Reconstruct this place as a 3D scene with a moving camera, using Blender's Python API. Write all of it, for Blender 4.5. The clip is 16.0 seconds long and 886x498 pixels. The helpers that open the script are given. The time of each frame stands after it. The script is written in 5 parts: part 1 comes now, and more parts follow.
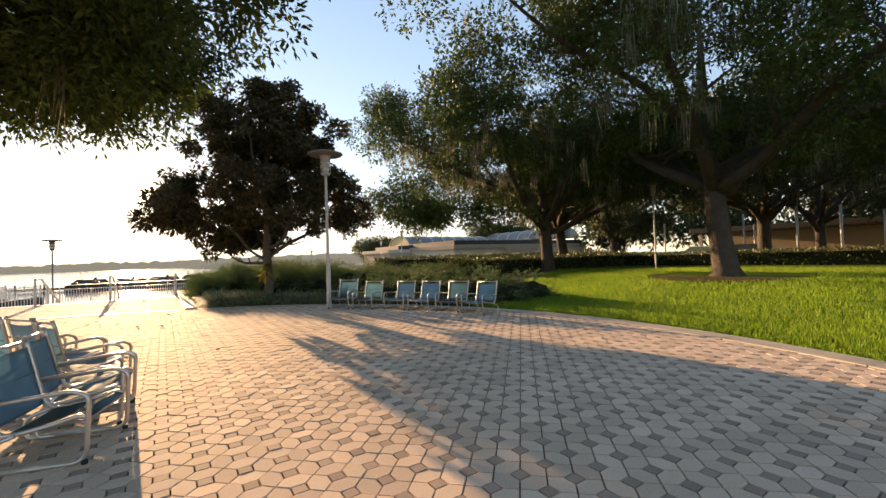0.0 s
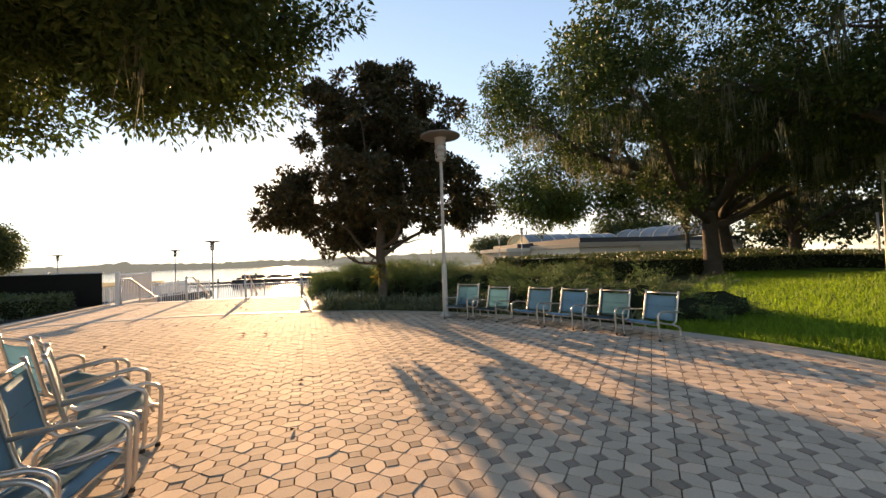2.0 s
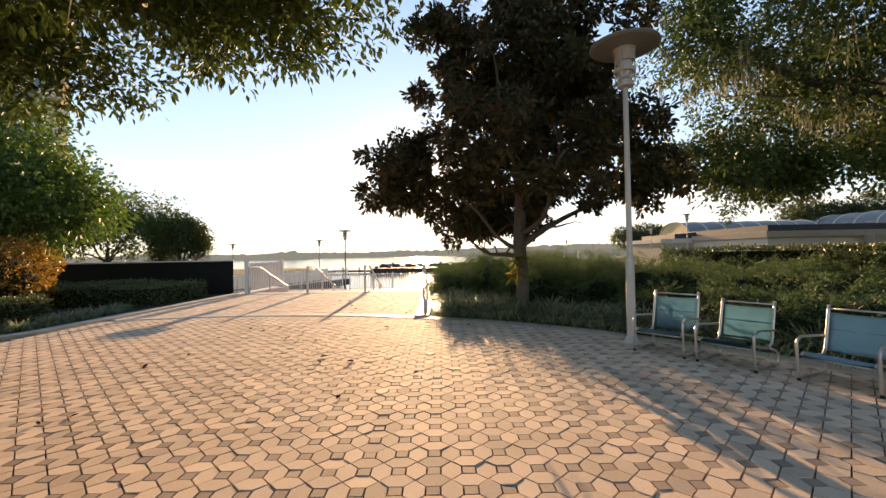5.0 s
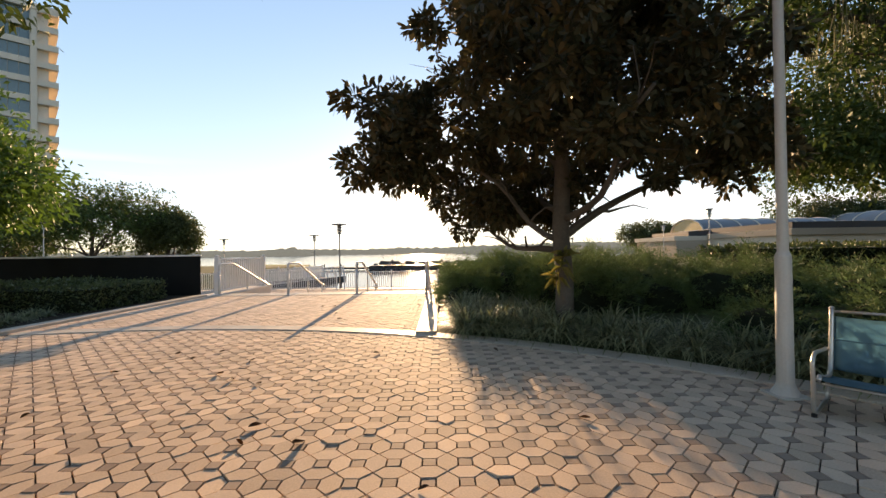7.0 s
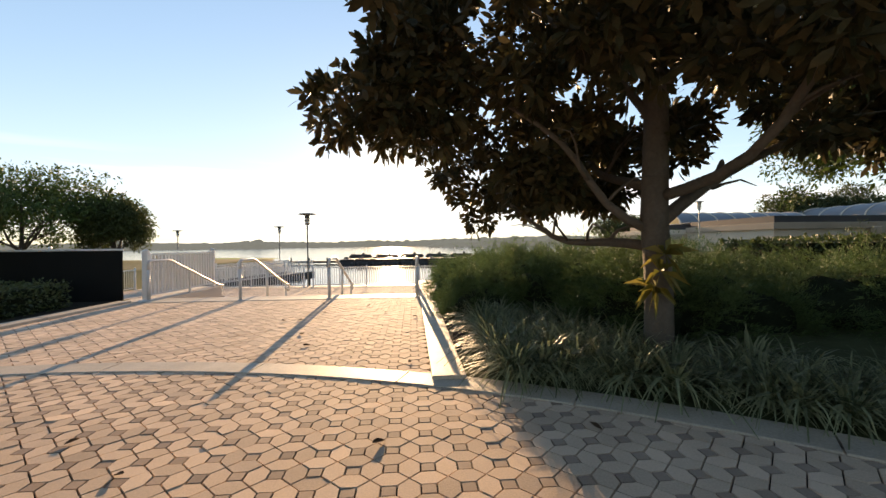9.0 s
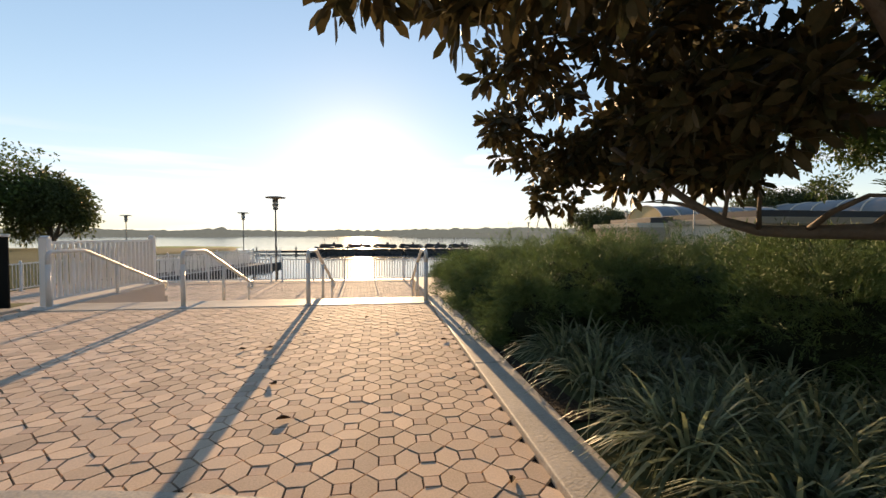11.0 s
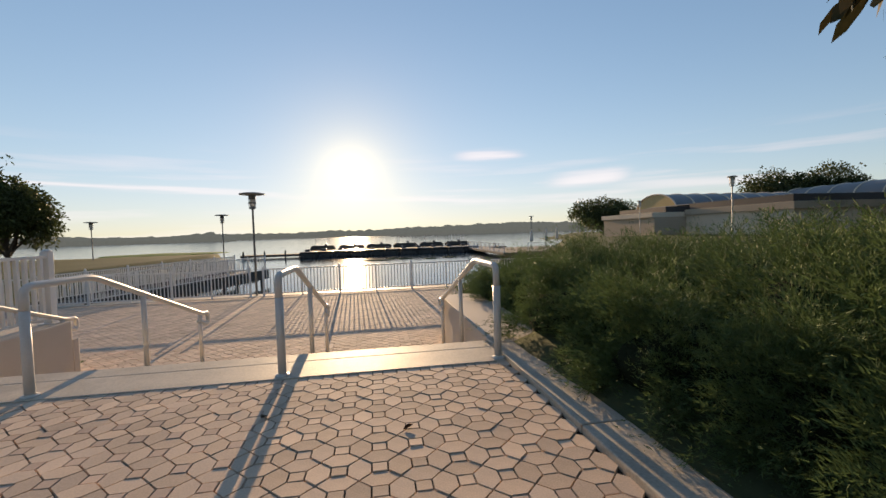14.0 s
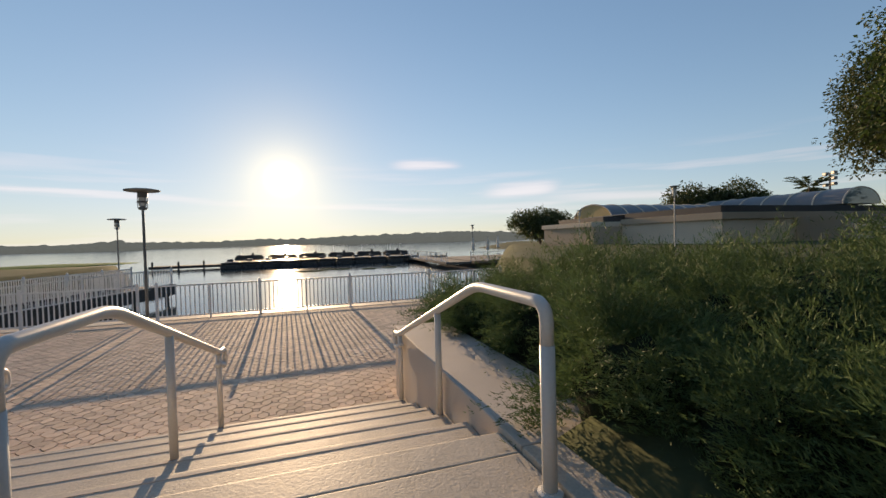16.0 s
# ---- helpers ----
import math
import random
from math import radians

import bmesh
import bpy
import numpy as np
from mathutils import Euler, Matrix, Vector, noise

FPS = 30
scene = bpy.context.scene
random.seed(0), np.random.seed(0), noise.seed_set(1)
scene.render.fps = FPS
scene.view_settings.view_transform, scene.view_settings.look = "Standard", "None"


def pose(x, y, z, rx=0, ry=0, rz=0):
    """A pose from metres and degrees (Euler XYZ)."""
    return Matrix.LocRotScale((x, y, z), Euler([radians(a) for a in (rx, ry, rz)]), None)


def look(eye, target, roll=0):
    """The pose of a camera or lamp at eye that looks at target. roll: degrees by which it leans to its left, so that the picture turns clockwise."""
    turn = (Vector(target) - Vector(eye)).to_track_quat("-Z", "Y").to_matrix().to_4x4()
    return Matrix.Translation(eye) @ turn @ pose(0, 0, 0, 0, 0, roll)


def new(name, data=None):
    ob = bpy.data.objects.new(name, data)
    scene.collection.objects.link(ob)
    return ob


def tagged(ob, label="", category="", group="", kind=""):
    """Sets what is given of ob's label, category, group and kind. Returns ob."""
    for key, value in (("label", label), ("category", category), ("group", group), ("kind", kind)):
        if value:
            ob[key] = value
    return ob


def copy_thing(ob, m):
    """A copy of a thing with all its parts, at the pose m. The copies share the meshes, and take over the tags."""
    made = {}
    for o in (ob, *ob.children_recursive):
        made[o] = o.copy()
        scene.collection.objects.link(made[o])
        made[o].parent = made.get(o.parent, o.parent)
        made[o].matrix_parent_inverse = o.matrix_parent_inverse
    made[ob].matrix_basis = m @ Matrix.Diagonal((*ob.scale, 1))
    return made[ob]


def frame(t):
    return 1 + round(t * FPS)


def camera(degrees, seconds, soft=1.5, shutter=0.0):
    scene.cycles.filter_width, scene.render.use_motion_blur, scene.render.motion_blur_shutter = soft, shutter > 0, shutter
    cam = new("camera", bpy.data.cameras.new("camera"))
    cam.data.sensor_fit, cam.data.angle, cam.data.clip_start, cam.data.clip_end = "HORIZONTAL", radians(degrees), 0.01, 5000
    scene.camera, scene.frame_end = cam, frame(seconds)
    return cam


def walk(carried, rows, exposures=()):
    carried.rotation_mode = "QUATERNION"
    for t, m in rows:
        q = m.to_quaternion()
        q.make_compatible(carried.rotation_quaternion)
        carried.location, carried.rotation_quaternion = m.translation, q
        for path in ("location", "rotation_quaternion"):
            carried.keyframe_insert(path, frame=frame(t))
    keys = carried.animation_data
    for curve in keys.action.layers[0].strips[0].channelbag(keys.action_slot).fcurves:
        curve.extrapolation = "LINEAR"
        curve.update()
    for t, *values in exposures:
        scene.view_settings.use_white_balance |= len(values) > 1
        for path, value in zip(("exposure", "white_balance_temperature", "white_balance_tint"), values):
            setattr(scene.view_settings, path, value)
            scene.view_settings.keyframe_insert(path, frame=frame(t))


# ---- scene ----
cam = camera(94.3, 16.0)
PATH = [
    (0, (1.175, 2.015, 1.234), (2.302, 3.667, 1.276), -1.9),
    (0.5, (1.426, 2.465, 1.26), (2.46, 4.177, 1.293), -2.3),
    (1, (1.626, 2.981, 1.268), (2.536, 4.762, 1.295), -2.3),
    (1.5, (1.801, 3.503, 1.293), (2.564, 5.352, 1.327), -2.3),
    (2, (1.924, 4.009, 1.282), (2.546, 5.91, 1.336), -1.8),
    (2.5, (2.075, 4.548, 1.294), (2.542, 6.491, 1.366), -1.5),
    (3, (2.204, 5.11, 1.281), (2.525, 7.082, 1.367), -0.9),
    (3.5, (2.276, 5.634, 1.269), (2.465, 7.623, 1.351), -0.7),
    (4, (2.332, 6.197, 1.282), (2.415, 8.195, 1.343), -1.0),
    (4.5, (2.301, 6.748, 1.293), (2.315, 8.747, 1.332), -1.3),
    (7, (2.069, 9.66, 1.223), (2.076, 11.66, 1.238), -0.8),
    (7.5, (1.98, 10.274, 1.254), (2.03, 12.273, 1.267), -0.5),
    (8, (1.851, 10.885, 1.251), (1.935, 12.883, 1.249), -0.6),
    (10.5, (0.935, 13.839, 1.258), (1.193, 15.821, 1.213), -0.1),
    (11, (0.813, 14.484, 1.238), (1.104, 16.462, 1.171), 0.1),
    (11.5, (0.745, 15.08, 1.235), (1.074, 17.05, 1.149), 0.4),
    (12, (0.694, 15.661, 1.222), (1.071, 17.623, 1.126), 0.7),
    (12.5, (0.622, 16.267, 1.237), (1.044, 18.22, 1.134), 0.6),
    (13, (0.582, 16.838, 1.265), (1.047, 18.781, 1.173), -0.3),
    (13.5, (0.475, 17.412, 1.276), (0.919, 19.361, 1.197), -0.5),
    (14, (0.404, 18.01, 1.295), (0.731, 19.981, 1.214), -1.8),
    (14.5, (0.348, 18.562, 1.301), (0.712, 20.527, 1.226), -1.9),
    (15, (0.374, 19.17, 1.265), (0.832, 21.115, 1.197), -2.2),
    (15.5, (0.41, 19.734, 1.281), (0.975, 21.651, 1.223), -2.1),
    (16, (0.514, 20.268, 1.267), (1.137, 22.167, 1.221), -1.6),
]
EXPOSURES = [(0.0, 2.56, 8600, 21), (4.5, 2.52, 8300, 20), (8.0, 2.34, 7900, 18), (11.5, 2.02, 7700, 16), (13.0, 1.72, 7400, 16), (16.0, 1.48, 7100, 15)]
walk(cam, [(t, look(eye, target, roll)) for t, eye, target, roll in PATH], EXPOSURES)

# ---- world, sun ----
SUN_AZ, SUN_EL = -2.8, 8.4
world = bpy.data.worlds.new("world")
scene.world = world
world.use_nodes = True
wn, wl = world.node_tree.nodes, world.node_tree.links
wn.clear()
w_out = wn.new("ShaderNodeOutputWorld")
w_bg = wn.new("ShaderNodeBackground")
w_sky = wn.new("ShaderNodeTexSky")
w_sky.sky_type = "NISHITA"
w_sky.sun_disc = False
w_sky.sun_elevation = radians(SUN_EL)
w_sky.sun_rotation = radians(SUN_AZ)
w_sky.dust_density = 0.06
w_sky.air_density = 1.0
w_sky.ozone_density = 3.0
w_bg.inputs[1].default_value = 1.0
# thin streaks of high cloud low over the lake
w_tc = wn.new("ShaderNodeTexCoord")
w_map = wn.new("ShaderNodeMapping")
w_map.inputs["Scale"].default_value = (1.6, 1.6, 26.0)
w_map.inputs["Rotation"].default_value = (0.0, radians(4), 0.0)
w_noise = wn.new("ShaderNodeTexNoise")
w_noise.inputs["Scale"].default_value = 1.7
w_noise.inputs["Detail"].default_value = 5.0
w_ramp = wn.new("ShaderNodeValToRGB")
w_ramp.color_ramp.elements[0].position = 0.52
w_ramp.color_ramp.elements[1].position = 0.70
w_sep = wn.new("ShaderNodeSeparateXYZ")
w_low = wn.new("ShaderNodeMapRange")
w_low.inputs["From Min"].default_value = 0.20
w_low.inputs["From Max"].default_value = 0.10
w_mul = wn.new("ShaderNodeMath")
w_mul.operation = "MULTIPLY"
w_mul2 = wn.new("ShaderNodeMath")
w_mul2.operation = "MULTIPLY"
w_mul2.inputs[1].default_value = 0.25
w_mix = wn.new("ShaderNodeMixRGB")
w_mix.blend_type = "MIX"
w_mix.inputs[2].default_value = (12.0, 10.0, 8.6, 1)
wl.new(w_tc.outputs["Generated"], w_map.inputs[0])
wl.new(w_map.outputs[0], w_noise.inputs[0])
wl.new(w_noise.outputs[0], w_ramp.inputs[0])
wl.new(w_tc.outputs["Generated"], w_sep.inputs[0])
wl.new(w_sep.outputs[2], w_low.inputs[0])
wl.new(w_ramp.outputs[0], w_mul.inputs[0])
wl.new(w_low.outputs[0], w_mul.inputs[1])
wl.new(w_mul.outputs[0], w_mul2.inputs[0])
wl.new(w_sky.outputs[0], w_mix.inputs[1])


def sky_math(op, a, b):
    n = wn.new("ShaderNodeMath")
    n.operation = op
    for k, s in enumerate((a, b)):
        if isinstance(s, (int, float)):
            n.inputs[k].default_value = s
        else:
            wl.new(s, n.inputs[k])
    return n.outputs[0]


front = sky_math("MAXIMUM", w_sep.outputs[1], 0.02)
cloud_u = sky_math("DIVIDE", w_sep.outputs[0], front)
cloud_v = sky_math("DIVIDE", w_sep.outputs[2], front)
ragged = sky_math("MULTIPLY", sky_math("SUBTRACT", w_noise.outputs[0], 0.5), 0.045)
cloud_v = sky_math("ADD", cloud_v, ragged)
cover = w_mul2.outputs[0]
for cu, cv, slope, wide, thick, dense in ((0.29, 0.187, 0.012, 0.075, 0.0085, 0.55), (0.56, 0.130, 0.10, 0.10, 0.013, 0.60), (0.95, 0.118, 0.02, 0.30, 0.012, 0.30),
                                          (-0.55, 0.118, -0.085, 0.36, 0.0045, 0.45), (0.10, 0.082, -0.01, 0.26, 0.006, 0.40)):
    du = sky_math("SUBTRACT", cloud_u, cu)
    dv = sky_math("SUBTRACT", sky_math("SUBTRACT", cloud_v, cv), sky_math("MULTIPLY", du, slope))
    far_u = sky_math("POWER", sky_math("ABSOLUTE", sky_math("DIVIDE", du, wide), 0.0), 4.0)
    far_v = sky_math("POWER", sky_math("ABSOLUTE", sky_math("DIVIDE", dv, thick), 0.0), 2.0)
    veil = sky_math("POWER", 2.718, sky_math("MULTIPLY", sky_math("ADD", far_u, far_v), -1.0))
    cover = sky_math("MAXIMUM", cover, sky_math("MULTIPLY", veil, dense))
wl.new(cover, w_mix.inputs[0])
SUN_DIR = Vector((math.sin(radians(SUN_AZ)) * math.cos(radians(SUN_EL)),
                  math.cos(radians(SUN_AZ)) * math.cos(radians(SUN_EL)), math.sin(radians(SUN_EL))))


def sky_vector(op, a, b):
    n = wn.new("ShaderNodeVectorMath")
    n.operation = op
    for k, s in enumerate((a, b)):
        if isinstance(s, tuple):
            n.inputs[k].default_value = s
        else:
            wl.new(s, n.inputs[k])
    return n.outputs["Value"] if op == "DOT_PRODUCT" else n.outputs[0]


# haze softens the brightest part of the sky into a warm white
c_sky = sky_vector("MULTIPLY", w_mix.outputs[0], (0.108, 0.107, 0.111))
c_den = sky_vector("ADD", sky_vector("DIVIDE", c_sky, (0.43, 0.49, 0.585)), (1.0, 1.0, 1.0))
c_sky = sky_vector("DIVIDE", c_sky, c_den)
# the sun seen through the haze, with its halo
c_dot = sky_vector("DOT_PRODUCT", w_tc.outputs["Generated"], tuple(SUN_DIR))
for power, glow in ((6500.0, (5.0, 4.4, 3.2)), (520.0, (0.13, 0.105, 0.05)), (110.0, (0.085, 0.058, 0.004))):
    c_pow = wn.new("ShaderNodeMath")
    c_pow.operation = "POWER"
    c_max = wn.new("ShaderNodeMath")
    c_max.operation = "MAXIMUM"
    c_max.inputs[1].default_value = 0.0
    wl.new(c_dot, c_max.inputs[0])
    wl.new(c_max.outputs[0], c_pow.inputs[0])
    c_pow.inputs[1].default_value = power
    c_sky = sky_vector("ADD", c_sky, sky_vector("MULTIPLY", c_pow.outputs[0], glow))
wl.new(c_sky, w_bg.inputs[0])
wl.new(w_bg.outputs[0], w_out.inputs[0])

sun = new("sun", bpy.data.lights.new("sun", "SUN"))
sun.data.energy = 2.45
sun.data.angle = radians(0.3)
sun.data.color = (1.0, 0.74, 0.46)
sun.matrix_world = look((0, 0, 60), Vector((0, 0, 60)) - SUN_DIR)

# ---- materials ----
def material(name, base, rough=0.6, var=0.2, scale=3.0, fine=60.0, bump=0.15, metal=0.0, island=0.0,
             objrand=0.0, spec=0.5, tint=None, through_light=0.0, depth=0.01):
    m = bpy.data.materials.new(name)
    m.use_nodes = True
    n, l = m.node_tree.nodes, m.node_tree.links
    p = n["Principled BSDF"]
    p.inputs["Roughness"].default_value = rough
    p.inputs["Metallic"].default_value = metal
    p.inputs["Specular IOR Level"].default_value = spec
    tc = n.new("ShaderNodeTexCoord")
    big = n.new("ShaderNodeTexNoise")
    big.inputs["Scale"].default_value = scale
    big.inputs["Detail"].default_value = 4
    small = n.new("ShaderNodeTexNoise")
    small.inputs["Scale"].default_value = fine
    small.inputs["Detail"].default_value = 3
    l.new(tc.outputs["Object"], big.inputs[0])
    l.new(tc.outputs["Object"], small.inputs[0])
    add = n.new("ShaderNodeMath")
    add.operation = "ADD"
    l.new(big.outputs[0], add.inputs[0])
    l.new(small.outputs[0], add.inputs[1])
    fac = add
    if island or objrand:
        src = n.new("ShaderNodeNewGeometry").outputs["Random Per Island"] if island else n.new("ShaderNodeObjectInfo").outputs["Random"]
        k = n.new("ShaderNodeMath")
        k.operation = "MULTIPLY_ADD"
        k.inputs[1].default_value = 2.0 * (island or objrand)
        l.new(src, k.inputs[0])
        l.new(add.outputs[0], k.inputs[2])
        sub = n.new("ShaderNodeMath")
        sub.operation = "SUBTRACT"
        sub.inputs[1].default_value = (island or objrand)
        l.new(k.outputs[0], sub.inputs[0])
        fac = sub
    mr = n.new("ShaderNodeMapRange")
    mr.inputs["From Min"].default_value = 0.4
    mr.inputs["From Max"].default_value = 1.6
    l.new(fac.outputs[0], mr.inputs[0])
    mix = n.new("ShaderNodeMixRGB")
    dark = tuple(c * (1 - var) for c in base)
    light = tint or tuple(min(1, c * (1 + var)) for c in base)
    mix.inputs[1].default_value = (*dark, 1)
    mix.inputs[2].default_value = (*light, 1)
    l.new(mr.outputs[0], mix.inputs[0])
    l.new(mix.outputs[0], p.inputs["Base Color"])
    rr = n.new("ShaderNodeMapRange")
    rr.inputs["To Min"].default_value = max(0.02, rough - 0.08)
    rr.inputs["To Max"].default_value = min(1, rough + 0.08)
    l.new(small.outputs[0], rr.inputs[0])
    l.new(rr.outputs[0], p.inputs["Roughness"])
    if bump:
        b = n.new("ShaderNodeBump")
        b.inputs["Strength"].default_value = bump
        b.inputs["Distance"].default_value = depth
        l.new(add.outputs[0], b.inputs["Height"])
        l.new(b.outputs[0], p.inputs["Normal"])
    if through_light:
        t = n.new("ShaderNodeBsdfTranslucent")
        l.new(mix.outputs[0], t.inputs[0])
        ms = n.new("ShaderNodeMixShader")
        ms.inputs[0].default_value = through_light
        l.new(p.outputs[0], ms.inputs[1])
        l.new(t.outputs[0], ms.inputs[2])
        l.new(ms.outputs[0], n["Material Output"].inputs[0])
    return m


M_PAVER = material("paver_tan", (0.62, 0.47, 0.352), 0.85, 0.26, 1.2, 90, 0.4, island=0.40, spec=0.15, depth=0.004)
M_PAVER_ONE = material("paver_tan_single", (0.62, 0.47, 0.352), 0.85, 0.26, 6, 90, 0.4, objrand=0.40, spec=0.15, depth=0.004)
M_DOT = material("paver_brown", (0.34, 0.255, 0.20), 0.8, 0.25, 1.2, 90, 0.3, island=0.3, spec=0.15, depth=0.004)
M_DOT_TAN = material("paver_dot_tan", (0.57, 0.42, 0.325), 0.85, 0.2, 1.2, 90, 0.35, island=0.35, spec=0.15, depth=0.004)
M_JOINT = material("joint_sand", (0.055, 0.042, 0.034), 0.95, 0.4, 8, 120, 0.5, spec=0.1)
M_CONC = material("concrete", (0.46, 0.395, 0.315), 0.62, 0.42, 2.6, 60, 0.6, depth=0.004)
M_CONC_WALL = material("concrete_wall", (0.50, 0.43, 0.36), 0.75, 0.16, 1.1, 70, 0.3, depth=0.004)
M_WHITE = material("white_paint", (0.72, 0.70, 0.67), 0.42, 0.08, 2.5, 50, 0.08, depth=0.002)
M_RAILW = material("rail_paint", (0.58, 0.56, 0.52), 0.42, 0.10, 3, 60, 0.10, depth=0.002)
M_POLE = material("pole_paint", (0.52, 0.50, 0.46), 0.5, 0.12, 2, 50, 0.12, depth=0.002)
# Dark copy of the pole paint: backlit shade put into the colour.
M_POLE_BACKLIT = material("pole_backlit", (0.12, 0.12, 0.115), 0.5, 0.15, 2, 50, 0.1, depth=0.002)
M_CAP = material("lamp_cap", (0.23, 0.22, 0.20), 0.55, 0.2, 3, 40, 0.1)
M_ALU = material("chair_aluminium", (0.55, 0.52, 0.48), 0.33, 0.12, 6, 90, 0.06, metal=0.75, depth=0.001)
M_SLING = material("sling_blue", (0.165, 0.335, 0.44), 0.7, 0.16, 5, 260, 0.35, objrand=0.06, spec=0.35, depth=0.002, through_light=0.12)
M_SEAM = material("sling_seam", (0.10, 0.18, 0.235), 0.8, 0.2, 8, 200, 0.3)
M_BARK = material("oak_bark", (0.085, 0.068, 0.055), 0.95, 0.45, 3.5, 24, 0.9, spec=0.15, depth=0.05)
M_BARKM = material("magnolia_bark", (0.115, 0.098, 0.08), 0.9, 0.35, 6, 30, 0.6, spec=0.2, depth=0.02)
M_MAG = material("magnolia_leaf", (0.050, 0.062, 0.030), 0.52, 0.4, 4, 30, 0, island=0.45, tint=(0.105, 0.080, 0.040), through_light=0.15, spec=0.12)
M_OAK = material("oak_leaf", (0.050, 0.085, 0.024), 0.62, 0.45, 1.2, 20, 0, island=0.4, tint=(0.098, 0.145, 0.034), through_light=0.22, spec=0.25)
# Shaded copy of the oak leaf: shade put into the farther trees' colour.
M_OAK2 = material("oak_leaf_shaded", (0.052, 0.072, 0.028), 0.55, 0.45, 1.2, 20, 0, island=0.4, tint=(0.10, 0.12, 0.040), through_light=0.25, spec=0.25)
M_LIME = material("light_green_leaf", (0.060, 0.120, 0.020), 0.5, 0.4, 1.2, 20, 0, island=0.4, tint=(0.11, 0.20, 0.030), through_light=0.35)
M_JUN = material("juniper_spray", (0.058, 0.098, 0.044), 0.65, 0.55, 3.2, 9, 0, island=0.12, tint=(0.165, 0.245, 0.090), through_light=0.22, spec=0.15)
# Near-black: the shade inside shrubs and hedges put into a colour.
M_INNER_SHADE = material("inner_shade_dark", (0.020, 0.026, 0.014), 0.95, 0.5, 6, 30, 0.6, spec=0.05, depth=0.05)
M_LIR = material("liriope_blade", (0.11, 0.150, 0.070), 0.45, 0.45, 2, 20, 0, island=0.45, tint=(0.42, 0.46, 0.27), through_light=0.45, spec=0.35)
M_HEDGE = material("hedge_leaf", (0.055, 0.085, 0.028), 0.45, 0.45, 2, 20, 0, island=0.45, tint=(0.12, 0.155, 0.05), through_light=0.25)
M_ORANGE = material("orange_leaf", (0.24, 0.125, 0.018), 0.5, 0.4, 2, 20, 0, island=0.45, tint=(0.34, 0.20, 0.03), through_light=0.4)
M_MOSS = material("spanish_moss", (0.20, 0.205, 0.145), 0.95, 0.35, 3, 30, 0, island=0.35, through_light=0.35, spec=0.1)
M_GRASS = material("lawn_blade", (0.15, 0.29, 0.02), 0.6, 0.35, 0.5, 10, 0, island=0.35, tint=(0.30, 0.46, 0.035), through_light=0.55)
M_TURF = material("lawn_turf", (0.085, 0.165, 0.016), 0.9, 0.4, 0.7, 40, 0.9, spec=0.1, tint=(0.15, 0.25, 0.025), depth=0.04)
M_SOIL = material("planting_soil", (0.045, 0.036, 0.026), 0.95, 0.4, 2, 30, 0.8, spec=0.1, depth=0.04)
M_LAND = material("ground_cover", (0.075, 0.085, 0.040), 0.95, 0.4, 0.2, 5, 0.6, spec=0.1, depth=0.05)
M_SCREEN = material("black_screen", (0.012, 0.013, 0.012), 0.85, 0.3, 1.5, 200, 0.3, spec=0.15)
M_WOOD = material("weathered_boards", (0.16, 0.135, 0.11), 0.85, 0.3, 2, 30, 0.4, objrand=0.2)
M_DOCK = material("dock_dark", (0.055, 0.050, 0.046), 0.85, 0.3, 1, 12, 0.3)
M_STUCCO = material("stucco_cream", (0.68, 0.56, 0.43), 0.9, 0.14, 0.4, 20, 0.3, spec=0.2)
M_STUCCO2 = material("stucco_tan_shade", (0.46, 0.36, 0.265), 0.9, 0.14, 0.4, 20, 0.3, spec=0.2)
M_FASCIA = material("dark_fascia", (0.055, 0.048, 0.045), 0.6, 0.2, 0.6, 10, 0.1)
M_ROOFM = material("roof_metal", (0.17, 0.175, 0.18), 0.50, 0.15, 0.5, 6, 0.1, metal=0.2)
M_AMBER = material("amber_glazing", (0.42, 0.27, 0.08), 0.25, 0.2, 0.8, 6, 0.05)
M_GLASSD = material("window_glass", (0.10, 0.16, 0.17), 0.08, 0.2, 0.5, 4, 0, spec=0.8)
M_TOWER = material("tower_concrete", (0.66, 0.58, 0.47), 0.85, 0.08, 0.2, 4, 0.1)
M_SHORE = material("far_trees_haze_glow", (0.055, 0.065, 0.055), 1.0, 0.3, 0.02, 0.2, 0, spec=0.0)
# Distance haze is put in as a faint grey-green emission.
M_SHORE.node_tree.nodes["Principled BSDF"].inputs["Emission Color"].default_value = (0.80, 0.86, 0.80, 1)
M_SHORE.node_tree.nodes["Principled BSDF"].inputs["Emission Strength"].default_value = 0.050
M_LEAFD = material("fallen_leaf_brown", (0.115, 0.068, 0.036), 0.8, 0.35, 20, 80, 0.2, objrand=0.4)
M_PETAL = material("magnolia_petal", (0.62, 0.42, 0.22), 0.6, 0.3, 8, 40, 0.1, through_light=0.3)
M_CREAM = material("fresh_petal", (0.72, 0.66, 0.54), 0.6, 0.15, 8, 40, 0.1, through_light=0.3)
M_BROM = material("bromeliad_leaf", (0.13, 0.16, 0.035), 0.5, 0.35, 6, 30, 0.1, island=0.4, tint=(0.26, 0.21, 0.05), through_light=0.35)
M_MARSH = material("marsh_grass", (0.075, 0.15, 0.03), 0.9, 0.3, 0.3, 3, 0.3, spec=0.1)
M_TYRE = material("tyre_rubber", (0.02, 0.02, 0.02), 0.9, 0.2, 5, 40, 0.1)
M_CARB = material("car_blue", (0.06, 0.16, 0.30), 0.3, 0.1, 1, 10, 0)
